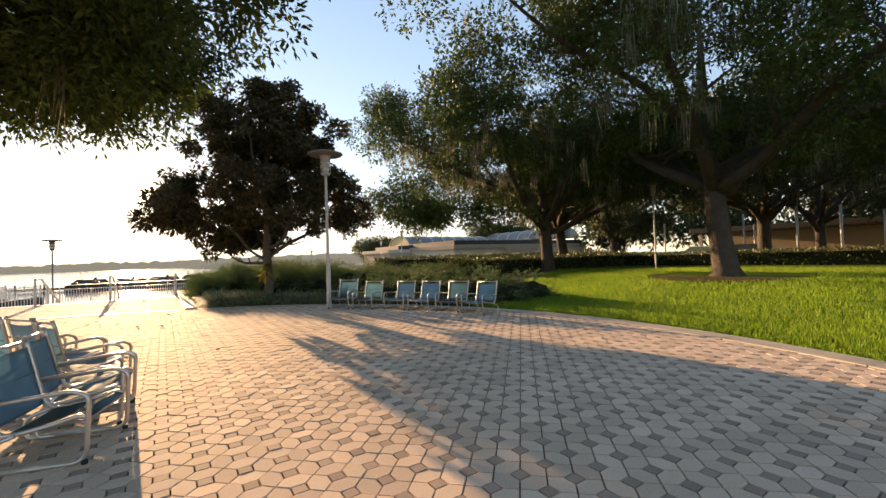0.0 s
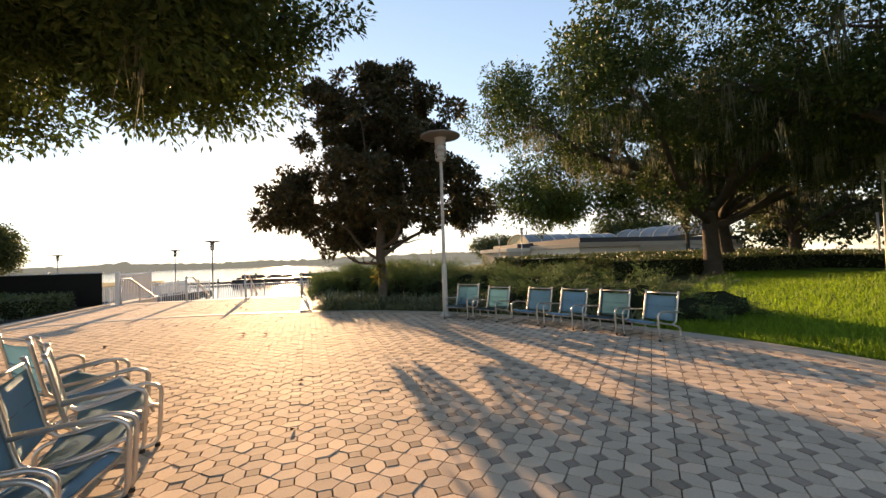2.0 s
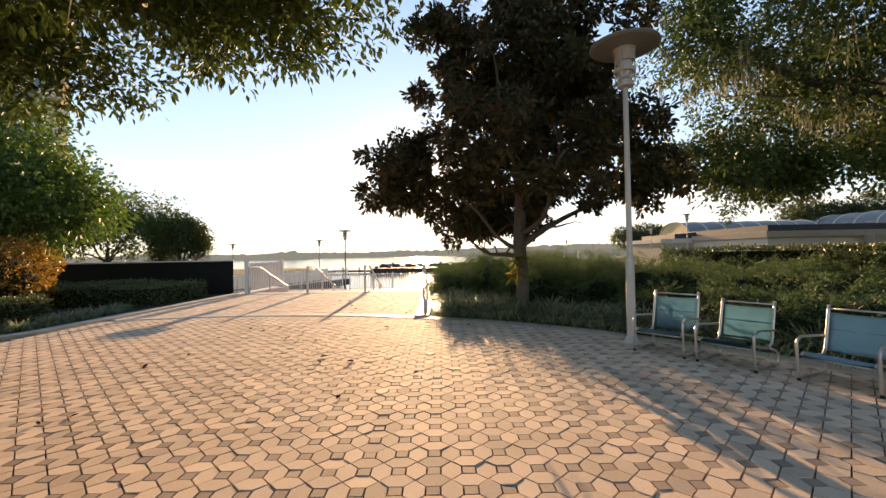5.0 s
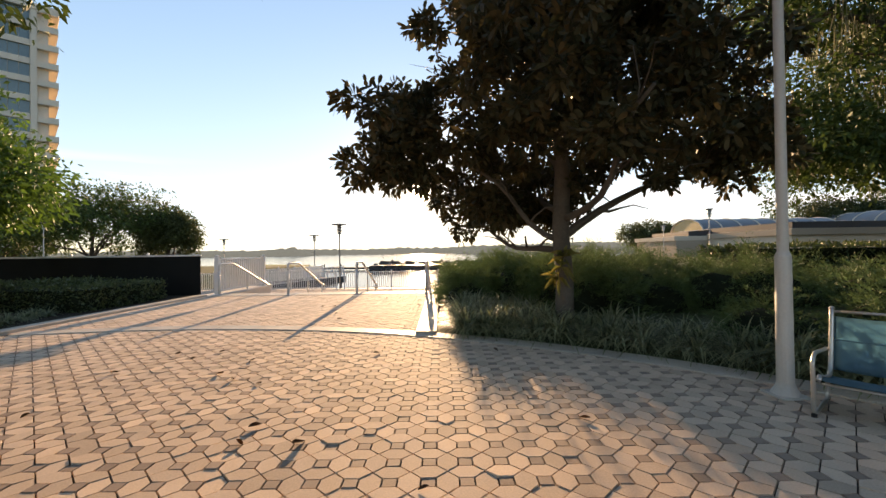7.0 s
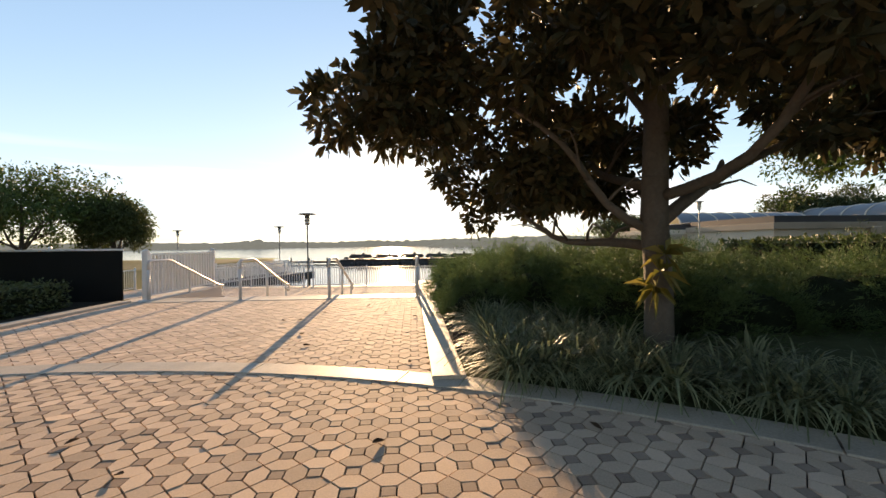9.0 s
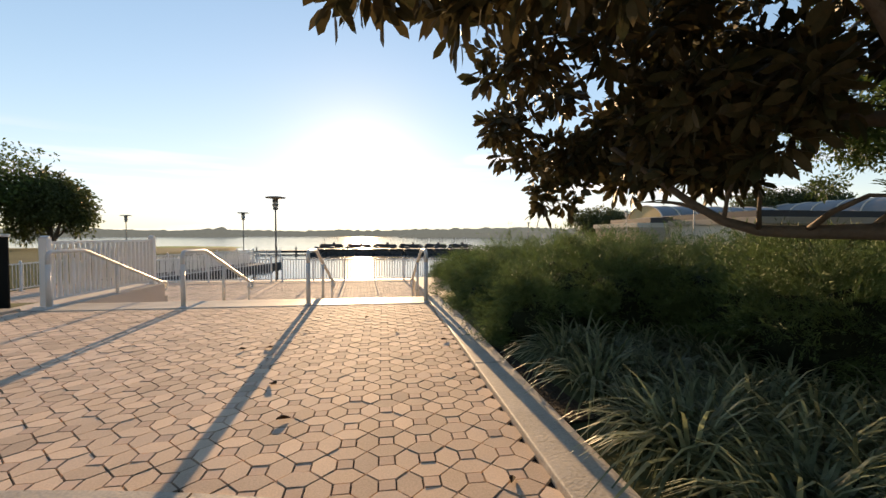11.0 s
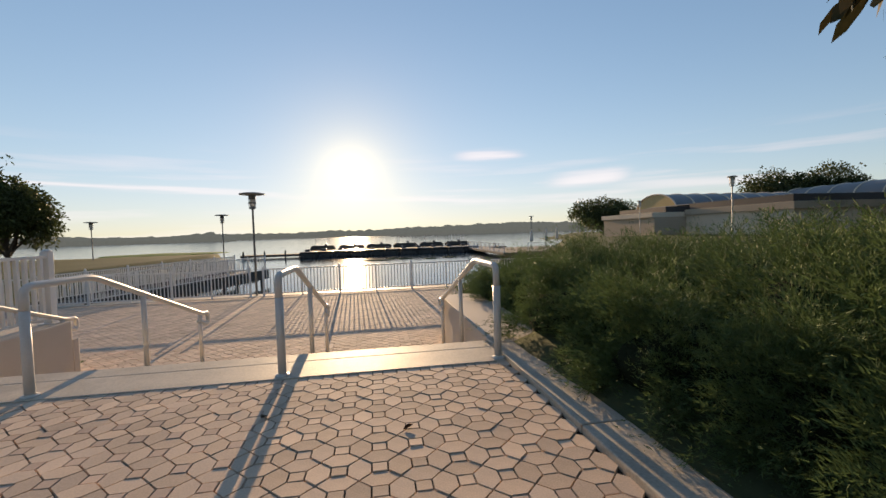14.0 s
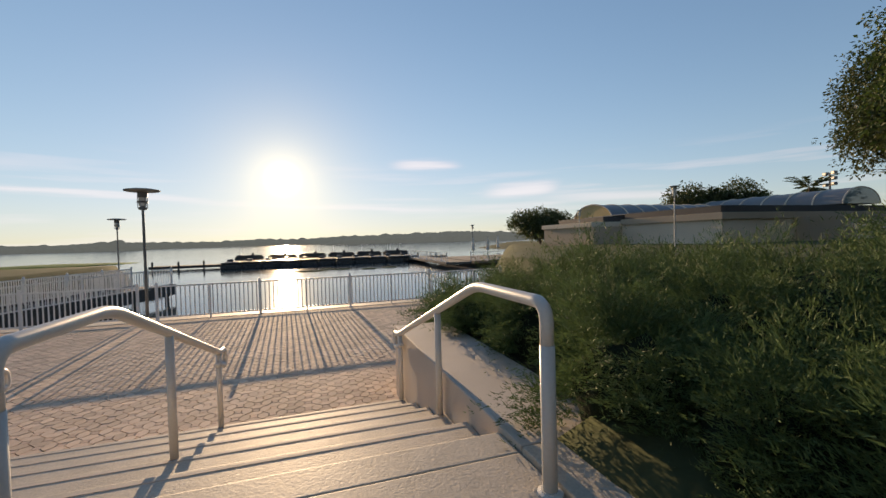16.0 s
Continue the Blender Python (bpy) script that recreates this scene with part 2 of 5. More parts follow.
M_CARS = material("car_silver", (0.42, 0.44, 0.46), 0.3, 0.1, 1, 10, 0, metal=0.4)
M_CARD = material("car_dark", (0.05, 0.05, 0.06), 0.3, 0.1, 1, 10, 0)
M_ASPH = material("asphalt", (0.055, 0.055, 0.055), 0.9, 0.25, 0.5, 60, 0.4)
M_MULCH = material("mulch", (0.085, 0.055, 0.036), 0.95, 0.45, 4, 40, 0.9, spec=0.1, depth=0.04)
M_BULB = material("frosted_lantern", (0.72, 0.71, 0.68), 0.25, 0.05, 3, 20, 0, through_light=0.3)
M_CANVAS = material("canvas", (0.55, 0.54, 0.50), 0.9, 0.1, 1, 30, 0.1)

M_WATER = bpy.data.materials.new("lake_water")
M_WATER.use_nodes = True
_n, _l = M_WATER.node_tree.nodes, M_WATER.node_tree.links
_p = _n["Principled BSDF"]
_p.inputs["Base Color"].default_value = (0.025, 0.045, 0.055, 1)
_p.inputs["Roughness"].default_value = 0.10
_p.inputs["IOR"].default_value = 1.33
_t = _n.new("ShaderNodeTexCoord")
_a = _n.new("ShaderNodeTexNoise")
_a.inputs["Scale"].default_value = 0.9
_a.inputs["Detail"].default_value = 5
_b = _n.new("ShaderNodeBump")
_b.inputs["Strength"].default_value = 0.18
_b.inputs["Distance"].default_value = 0.06
_l.new(_t.outputs["Object"], _a.inputs[0])
_l.new(_a.outputs[0], _b.inputs["Height"])
_l.new(_b.outputs[0], _p.inputs["Normal"])

# ---- building helpers ----
def part(name, bm, mat, parent=None, label="", smooth=False):
    me = bpy.data.meshes.new(name)
    bm.to_mesh(me)
    bm.free()
    if smooth:
        for f in me.polygons:
            f.use_smooth = True
    me.materials.append(mat)
    ob = new(name, me)
    if parent is not None:
        ob.parent = parent
    if label:
        ob["label"] = label
    return ob


def np_mesh(name, verts, faces, mat, parent=None, smooth=False):
    """A mesh from arrays; faces all have one number of corners."""
    me = bpy.data.meshes.new(name)
    verts = np.asarray(verts, dtype=np.float32)
    faces = np.asarray(faces, dtype=np.int32)
    k = faces.shape[1]
    me.vertices.add(len(verts))
    me.vertices.foreach_set("co", verts.ravel())
    me.loops.add(faces.size)
    me.loops.foreach_set("vertex_index", faces.ravel())
    me.polygons.add(len(faces))
    me.polygons.foreach_set("loop_start", np.arange(0, faces.size, k, dtype=np.int32))
    me.polygons.foreach_set("use_smooth", np.full(len(faces), smooth))
    me.update(calc_edges=True)
    me.validate()
    me.materials.append(mat)
    ob = new(name, me)
    if parent is not None:
        ob.parent = parent
    return ob


def empty(name, at=(0, 0, 0), rz=0.0):
    ob = new(name)
    ob.matrix_basis = pose(*at, 0, 0, rz)
    return ob


def box(bm, x0, x1, y0, y1, z0, z1, bevel=0.0):
    m = Matrix.LocRotScale(((x0 + x1) / 2, (y0 + y1) / 2, (z0 + z1) / 2), None, (abs(x1 - x0), abs(y1 - y0), abs(z1 - z0)))
    r = bmesh.ops.create_cube(bm, size=1, matrix=m)
    if bevel:
        edges = list({e for v in r["verts"] for e in v.link_edges})
        bmesh.ops.bevel(bm, geom=edges, offset=bevel, segments=2, affect="EDGES", profile=0.6)
    return bm


def boxed(x0, x1, y0, y1, z0, z1, bevel=0.0):
    return box(bmesh.new(), x0, x1, y0, y1, z0, z1, bevel)


def tube(bm, pts, radii, seg=10, caps=True):
    """A round tube along points, with a radius at each."""
    pts = [Vector(p) for p in pts]
    if not hasattr(radii, "__len__"):
        radii = [radii] * len(pts)
    rings, up = [], None
    for i, p in enumerate(pts):
        d = (pts[min(i + 1, len(pts) - 1)] - pts[max(i - 1, 0)]).normalized()
        if up is None:
            up = Vector((0, 0, 1)) if abs(d.z) < 0.9 else Vector((1, 0, 0))
        side = d.cross(up).normalized()
        up = side.cross(d).normalized()
        rings.append([bm.verts.new(p + (side * math.cos(2 * math.pi * k / seg) + up * math.sin(2 * math.pi * k / seg)) * radii[i]) for k in range(seg)])
    for a, b in zip(rings, rings[1:]):
        for k in range(seg):
            bm.faces.new((a[k], a[(k + 1) % seg], b[(k + 1) % seg], b[k]))
    if caps:
        bm.faces.new(rings[0][::-1])
        bm.faces.new(rings[-1])
    return bm


def rounded(pts, r=0.08, n=5):
    """A polyline with its inner corners rounded."""
    pts = [Vector(p) for p in pts]
    out = [pts[0]]
    for a, b, c in zip(pts, pts[1:], pts[2:]):
        k = min(r, (a - b).length * 0.45, (c - b).length * 0.45)
        p, q = b + (a - b).normalized() * k, b + (c - b).normalized() * k
        for i in range(n + 1):
            t = i / n
            out.append(p * (1 - t) ** 2 + b * 2 * t * (1 - t) + q * t * t)
    return out + [pts[-1]]


def lathe(bm, prof, seg=20, at=(0, 0, 0)):
    rings = []
    for r, z in prof:
        rings.append([bm.verts.new((at[0] + r * math.cos(2 * math.pi * k / seg), at[1] + r * math.sin(2 * math.pi * k / seg), at[2] + z)) for k in range(seg)])
    for a, b in zip(rings, rings[1:]):
        for k in range(seg):
            bm.faces.new((a[k], a[(k + 1) % seg], b[(k + 1) % seg], b[k]))
    bm.faces.new(rings[0][::-1])
    bm.faces.new(rings[-1])
    return bm


def unit(v):
    return v / np.maximum(np.linalg.norm(v, axis=1, keepdims=True), 1e-9)


def leaf_arrays(rng, base, direction, length, width, droop=0.15):
    """Folded pointed leaves: four corners and two triangles each."""
    n = len(base)
    d = unit(direction)
    side = unit(np.cross(d, unit(rng.normal(size=(n, 3)))))
    nrm = np.cross(side, d)
    L = (length * rng.uniform(0.7, 1.25, n))[:, None]
    W = (width * rng.uniform(0.75, 1.2, n))[:, None]
    mid = base + d * L * 0.5
    tip = base + d * L - np.array([0, 0, 1.0]) * L * droop
    v = np.stack([base, mid + side * W * 0.5 + nrm * W * 0.15, tip, mid - side * W * 0.5 + nrm * W * 0.15], axis=1).reshape(-1, 3)
    i = np.arange(n)[:, None] * 4
    f = np.concatenate([i + [0, 1, 2], i + [0, 2, 3]], axis=1).reshape(-1, 3)
    return v, f


def broad_leaf_arrays(rng, base, direction, length, width, droop=0.1):
    """Broad leaves with a rounded outline: six corners and four triangles each."""
    n = len(base)
    d = unit(direction)
    side = unit(np.cross(d, unit(rng.normal(size=(n, 3)))))
    nrm = np.cross(side, d)
    L = (length * rng.uniform(0.7, 1.25, n))[:, None]
    W = (width * rng.uniform(0.8, 1.2, n))[:, None] * 0.5
    dn = np.array([0, 0, 1.0]) * L * droop
    v = np.stack([base, base + d * L * 0.38 + side * W * 0.8 + nrm * W * 0.3, base + d * L * 0.74 + side * W * 0.85 + nrm * W * 0.25 - dn * 0.5, base + d * L - dn,
                  base + d * L * 0.74 - side * W * 0.85 + nrm * W * 0.25 - dn * 0.5, base + d * L * 0.38 - side * W * 0.8 + nrm * W * 0.3], axis=1).reshape(-1, 3)
    i = np.arange(n)[:, None] * 6
    f = np.concatenate([i + [0, 1, 5], i + [1, 2, 4], i + [1, 4, 5], i + [2, 3, 4]], axis=1).reshape(-1, 3)
    return v, f


def lobed(seed, blobs, count, r0, r1, flat=0.75):
    """Breaks a few large crown masses into many smaller rounded lobes."""
    rng = np.random.default_rng(seed)
    p, d = blob_points(rng, blobs, count, 0.35)
    r = rng.uniform(r0, r1, len(p))
    return [(*q, s, s, s * flat) for q, s in zip(p, r)]


def blade_arrays(rng, base, direction, length, width):
    """Single-triangle blades."""
    n = len(base)
    d = unit(direction)
    side = unit(np.cross(d, unit(rng.normal(size=(n, 3)))))
    v = np.stack([base - side * width / 2, base + side * width / 2, base + d * (length * rng.uniform(0.6, 1.3, n))[:, None]], axis=1).reshape(-1, 3)
    f = np.arange(n * 3).reshape(-1, 3)
    return v, f


def blob_points(rng, blobs, n, shell=0.55, gap=0.0, gap_scale=1.2):
    """Points through the outer part of a set of ellipsoids, thinned to leave gaps."""
    vol = np.array([b[3] * b[4] * b[5] for b in blobs]) ** 0.75
    which = rng.choice(len(blobs), n, p=vol / vol.sum())
    b = np.array(blobs)[which]
    d = unit(rng.normal(size=(n, 3)))
    r = shell + (1 - shell) * rng.uniform(0, 1, n) ** 0.6
    r *= 1 + 0.12 * rng.normal(size=n)
    p = b[:, :3] + d * b[:, 3:] * r[:, None]
    if gap:
        keep = np.array([noise.noise(Vector(q) * gap_scale) > -1 + 2 * gap - 0.5 for q in p])
        p, d = p[keep], d[keep]
    return p, d


def crown(name, seed, blobs, clusters, per, spread, length, width, mat, parent, shell=0.55, gap=0.55, gap_scale=1.2, droop=0.15, outward=1.0, broad=False):
    rng = np.random.default_rng(seed)
    p, d = blob_points(rng, blobs, clusters, shell, gap, gap_scale)
    base = np.repeat(p, per, axis=0)
    n = len(base)
    out = np.repeat(d, per, axis=0)
    rnd = unit(rng.normal(size=(n, 3)))
    base = base + rnd * spread * rng.uniform(0.1, 1, n)[:, None]
    v, f = (broad_leaf_arrays if broad else leaf_arrays)(rng, base, rnd + out * 0.4 * outward, length, width, droop)
    ob = np_mesh(name, v, f, mat, parent)
    ob["kind"] = "stuff"
    return ob


def limb_points(rng, a, b, n=7, sag=0.0, wob=0.15):
    a, b = np.array(a, float), np.array(b, float)
    L = np.linalg.norm(b - a)
    pts = []
    bends = rng.normal(size=(3, 3)) * wob * L * 0.055
    for i in range(n):
        t = i / (n - 1)
        w = sum(bends[k] / (k + 1) * math.sin(math.pi * (k + 1) * t) for k in range(3))
        pts.append(a + (b - a) * t + w + np.array([0, 0, sag * math.sin(math.pi * t)]))
    return [tuple(q) for q in pts]

# ---- the ground, lake and far shore ----
CX, CY, PLAZA_R = -2.2, 6.6, 9.85
RING_R = 10.18
TERRACE = -0.95


def smooth01(x):
    x = np.clip(x, 0, 1)
    return x * x * (3 - 2 * x)


def land_height(x, y):
    r = np.hypot(x - CX, y - CY)
    z = np.full_like(x, -0.07)
    lawn = (x > 0) & (y < 60)
    z = z + np.where(lawn, 0.10 * smooth01((r - 10.1) / 0.5) + 0.28 * smooth01((r - 10.5) / 9), 0)
    z = np.where((x > -5.1) & (x < 1.9) & (y > 9) & (y < 22.8), -0.07, z)
    shore = np.where(x > 9, 37 + (x - 9) * 1.9, np.where(x < -13, 60.0, 35.0))
    z = np.where((y > 22.9) & (x < 9) & (x > -14), -1.02 + 0.9 * smooth01((27.5 - y) / 4.0) * ((x > 2.4) | (x < -5.3)), z)
    return z - 3.2 * smooth01((y - shore) / 5.0)


gx = np.concatenate([np.linspace(-400, -42, 16), np.arange(-40, 40, 0.8), np.linspace(42, 400, 16)])
gy = np.concatenate([np.linspace(-300, -22, 14), np.arange(-20, 48, 0.8), np.linspace(50, 150, 40)])
XX, YY = np.meshgrid(gx, gy)
ZZ = land_height(XX, YY)
gv = np.stack([XX, YY, ZZ], axis=-1).reshape(-1, 3)
ii = np.arange(len(gy) - 1)[:, None] * len(gx) + np.arange(len(gx) - 1)[None, :]
gf = np.stack([ii, ii + 1, ii + len(gx) + 1, ii + len(gx)], axis=-1).reshape(-1, 4)
land = np_mesh("ground", gv, gf, M_LAND, smooth=True)
tagged(land, "dark planted ground under shrubs and trees", "ground", kind="structure")

bm = bmesh.new()
bmesh.ops.create_grid(bm, x_segments=2, y_segments=2, size=2600, matrix=Matrix.Translation((0, 1500, -1.8)))
tagged(part("water", bm, M_WATER), "calm lake water under low sun", "lake", kind="structure")


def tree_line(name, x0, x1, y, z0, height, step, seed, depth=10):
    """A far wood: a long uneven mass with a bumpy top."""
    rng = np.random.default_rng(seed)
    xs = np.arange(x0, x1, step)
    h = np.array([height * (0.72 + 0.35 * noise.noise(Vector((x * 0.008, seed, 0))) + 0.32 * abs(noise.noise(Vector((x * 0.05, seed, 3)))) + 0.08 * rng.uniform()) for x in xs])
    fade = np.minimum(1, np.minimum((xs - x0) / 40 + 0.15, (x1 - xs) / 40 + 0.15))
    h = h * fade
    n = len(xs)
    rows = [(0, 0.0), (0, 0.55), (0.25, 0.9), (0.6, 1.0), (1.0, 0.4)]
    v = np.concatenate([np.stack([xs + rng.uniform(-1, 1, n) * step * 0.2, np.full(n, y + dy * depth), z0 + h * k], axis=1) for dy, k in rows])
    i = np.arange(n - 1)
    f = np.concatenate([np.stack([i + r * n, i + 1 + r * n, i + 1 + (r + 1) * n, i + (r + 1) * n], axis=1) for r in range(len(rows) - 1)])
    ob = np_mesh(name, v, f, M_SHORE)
    return tagged(ob, "wooded far shore of the lake, haze put in as glow", "far shore", kind="stuff")


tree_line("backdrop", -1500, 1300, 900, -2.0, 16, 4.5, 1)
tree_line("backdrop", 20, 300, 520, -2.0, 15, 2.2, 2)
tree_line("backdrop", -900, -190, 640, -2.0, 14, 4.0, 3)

# ---- paved plaza, walkway, terrace ----
def ring_strip(name, r0, r1, a0, a1, z0, z1, mat, parent, n=6):
    bm = bmesh.new()
    rows = []
    for i in range(n + 1):
        a = radians(a0 + (a1 - a0) * i / n)
        c, s = math.cos(a), math.sin(a)
        rows.append([bm.verts.new((CX + r * c, CY + r * s, z)) for r, z in ((r0, z0), (r0, z1 - 0.006), (r0 + 0.008, z1), (r1 - 0.008, z1), (r1, z1 - 0.006), (r1, z0))])
    for a, b in zip(rows, rows[1:]):
        for k in range(5):
            bm.faces.new((a[k], b[k], b[k + 1], a[k + 1]))
    bm.faces.new(rows[0])
    bm.faces.new(rows[-1][::-1])
    bmesh.ops.recalc_face_normals(bm, faces=bm.faces)
    return part(name, bm, mat, parent)


plaza = empty("pavement")
tagged(plaza, "tan octagonal concrete pavers with small brown squares", "paving", kind="structure")
bm = bmesh.new()
bmesh.ops.create_circle(bm, cap_ends=True, radius=10.1, segments=96, matrix=Matrix.Translation((CX, CY, -0.016)))
part("joint_bed", bm, M_JOINT, plaza)
part("joint_bed", boxed(-5.1, 1.75, 15.4, 22.0, -0.06, -0.016), M_JOINT, plaza)
edging = empty("plaza_edging")
tagged(edging, "curved pale concrete band round the paved plaza", "edging", kind="structure")
a = -75.0
while a < 105.0:
    ring_strip("edging_slab", PLAZA_R, RING_R, a + 0.04, min(a + 8.96, 105.3), -0.1, 0.012, M_CONC, edging)
    a += 9.0
a = 138.0
while a < 284.0:
    ring_strip("edging_slab", PLAZA_R, RING_R, a + 0.04, min(a + 8.96, 284.9), -0.1, 0.012, M_CONC, edging)
    a += 9.0

kerbs = empty("kerb_wall")
tagged(kerbs, "low pale concrete kerbs beside the paved walkway", "kerb", kind="structure")
for y0, y1 in ((15.82, 18.2), (18.21, 20.4), (20.41, 22.39)):
    part("kerb_block", boxed(1.66, 1.98, y0, y1, -0.3, 0.045, 0.012), M_CONC, kerbs)
for y0, y1 in ((14.9, 17.4), (17.41, 19.8), (19.81, 22.0)):
    part("kerb_block", boxed(-5.24, -4.96, y0, y1, -0.3, 0.05, 0.012), M_CONC, kerbs)
bm = bmesh.new()
prev = None
for i in range(13):
    q = radians(90 * i / 12)
    ring = []
    for rr, z in ((0.0, -0.3), (0.0, 0.05), (0.28, 0.05), (0.28, -0.3)):
        ring.append(bm.verts.new((-6.3 + (1.34 - rr) * math.cos(-q), 14.9 + (1.34 - rr) * math.sin(-q), z)))
    if prev:
        for k in range(3):
            bm.faces.new((prev[k], ring[k], ring[k + 1], prev[k + 1]))
    prev = ring
bmesh.ops.recalc_face_normals(bm, faces=bm.faces)
part("kerb_curve", bm, M_CONC, kerbs)
part("kerb_block", boxed(-16, -6.3, 13.56, 13.84, -0.3, 0.05, 0.012), M_CONC, kerbs)

stairs = empty("stairs")
tagged(stairs, "broad pale concrete steps down to the lake terrace", "stairs", kind="structure")
part("landing_slab", boxed(-4.62, 1.655, 21.90, 22.395, -0.9, 0.010, 0.01), M_CONC, stairs)
part("landing_slab", boxed(-4.62, 1.655, 22.403, 22.68, -0.9, 0.008, 0.012), M_CONC, stairs)
TREAD, RISE = 0.565, 0.158
for k in range(5):
    y, z = 22.68 + TREAD * k, -RISE * (k + 1)
    part("step", boxed(-4.62, 1.655, y - 0.01, y + TREAD, -1.1, z, 0.012), M_CONC, stairs)
    part("nosing", boxed(-4.58, 1.62, y + TREAD - 0.075, y + TREAD - 0.045, z - 0.01, z + 0.004), M_CONC_WALL, stairs)
tagged(part("wall_stair_east", boxed(1.66, 2.42, 22.40, 26.1, -1.1, 0.045, 0.015), M_CONC_WALL), "beige concrete cheek wall beside the steps", "wall", kind="structure")
tagged(part("wall_stair_west", boxed(-5.35, -4.63, 22.0, 25.75, -1.1, 0.01, 0.02), M_CONC_WALL), "beige concrete cheek wall beside the steps", "wall", kind="structure")
tagged(part("wall_stair_ledge", boxed(-4.9, -4.63, 25.752, 25.9, -1.1, -0.3, 0.02), M_CONC_WALL), "stepped concrete end of a stair wall", "wall", kind="structure")
terrace = empty("pavement")
tagged(terrace, "paved lakeside terrace of octagonal tan pavers", "paving", kind="structure")
part("terrace_slab", boxed(-13, 9, 25.37, 35.3, -2.4, TERRACE - 0.016), M_JOINT, terrace)
part("terrace_edge", boxed(-13, 9, 34.6, 35.35, -2.4, TERRACE + 0.012, 0.01), M_CONC, terrace)

# ---- steel handrails on the stairs ----
def handrail(x, west=False):
    r = empty("stair_handrail", (x, 22.0, 0))
    bm = tube(bmesh.new(), [(0, 0, -0.02), (0, 0, 0.74)], 0.0375, 14)
    part("newel_post", bm, M_RAILW, r, smooth=True)
    lathe_bm = lathe(bmesh.new(), [(0.065, 0.0), (0.065, 0.008), (0.046, 0.014), (0.046, 0.02)], 16, (0, 0, 0.010))
    part("base_flange", lathe_bm, M_RAILW, r)
    pts = rounded([(0, 0, 0.72), (0, 0, 0.945), (0, 0.87, 0.945), (0, 3.56, 0.035), (0, 3.78, 0.035), (0, 3.78, -0.18), (0, 3.40, -0.06)], 0.14, 6)
    part("rail", tube(bmesh.new(), pts, 0.034, 12), M_RAILW, r, smooth=True)
    for y, z in ((1.80, -0.316), (3.46, -0.79)):
        top = 0.945 - (y - 0.87) * 0.338
        part("post", tube(bmesh.new(), [(0, y, z - 0.01), (0, y, top - 0.02)], 0.030, 12), M_RAILW, r, smooth=True)
    return tagged(r, "white painted tubular steel handrail on the steps", "handrail", "stair handrails")


rail = handrail(1.60)
for x in (-0.49, -2.54, -4.72):
    copy_thing(rail, pose(x, 22.0 if x > -4 else 22.22, 0))

# ---- picket fences ----
def picket_fence(p0, p1, z, height, pitch, post_gap, label, mat=None, top_z=None, post_w=0.07, pick=0.018, group="", tall_every=1, joined=False):
    mat = mat or M_WHITE
    p0, p1 = Vector(p0), Vector(p1)
    L = (p1 - p0).length
    rz = math.degrees(math.atan2(p1.y - p0.y, p1.x - p0.x))
    f = empty("picket_fence", (p0.x, p0.y, z), rz)
    dz = 0 if top_z is None else top_z
    n = max(1, round(L / post_gap))
    for i in range(n + 1):
        x = L * i / n
        tall = i % tall_every == 0
        w = post_w if tall else post_w * 0.62
        b = boxed(x - w / 2, x + w / 2, -w / 2, w / 2, dz * x / L, height + (0.06 if tall else -0.03) + dz * x / L, 0.006)
        if tall:
            lathe(b, [(w * 0.45, height + 0.06 + dz * x / L), (w * 0.62, height + 0.075 + dz * x / L), (w * 0.3, height + 0.10 + dz * x / L)], 8, (x, 0, 0))
            box(b, x - w, x + w, -w, w, dz * x / L, dz * x / L + 0.02)
        part("post", b, mat, f)
    for name, zz, h, w in (("top_rail", height - 0.045, 0.045, 0.05), ("bottom_rail", 0.09, 0.04, 0.04)):
        bm = bmesh.new()
        vs = [bm.verts.new((x, y, zz + k + dz * x / L)) for x in (0, L) for y, k in ((-w / 2, 0), (w / 2, 0), (w / 2, h), (-w / 2, h))]
        for k in range(4):
            bm.faces.new((vs[k], vs[(k + 1) % 4], vs[4 + (k + 1) % 4], vs[4 + k]))
        bm.faces.new(vs[3::-1])
        bm.faces.new(vs[4:])
        part(name, bm, mat, f)
    m = int(L / pitch)
    if joined:
        bm = bmesh.new()
        for i in range(1, m):
            x = L * i / m
            box(bm, x - pick / 2, x + pick / 2, -pick / 2, pick / 2, 0.11 + dz * x / L, height - 0.04 + dz * x / L)
        part("picket_infill", bm, mat, f)["kind"] = "stuff"
    else:
        proto = part("picket", boxed(-pick / 2, pick / 2, -pick / 2, pick / 2, 0.11, height - 0.04, 0.003), mat, f)
        proto.location = (L / m, 0, dz / m)
        for i in range(2, m):
            o = new("picket", proto.data)
            o.parent = f
            o.location = (L * i / m, 0, dz * i / m)
    return tagged(f, label, "fence", group)


picket_fence((-3.86, 34.68), (7.54, 34.68), TERRACE, 1.06, 0.125, 1.425, "white metal picket fence along the lake edge", tall_every=2, pick=0.03, group="terrace fences")
picket_fence((-12.6, 34.68), (-4.35, 34.68), TERRACE, 1.06, 0.125, 1.425, "white metal picket fence on the terrace corner", tall_every=2, pick=0.03, group="terrace fences")
picket_fence((-4.88, 22.4), (-4.88, 25.68), 0.0, 1.12, 0.145, 3.4, "tall white picket fence on the stair wall", post_w=0.12, pick=0.052, group="terrace fences")
picket_fence((-5.05, 25.9), (-5.05, 34.7), TERRACE, 1.08, 0.16, 2.2, "white picket fence beside the terrace ramp", group="terrace fences").location.x = -13.0
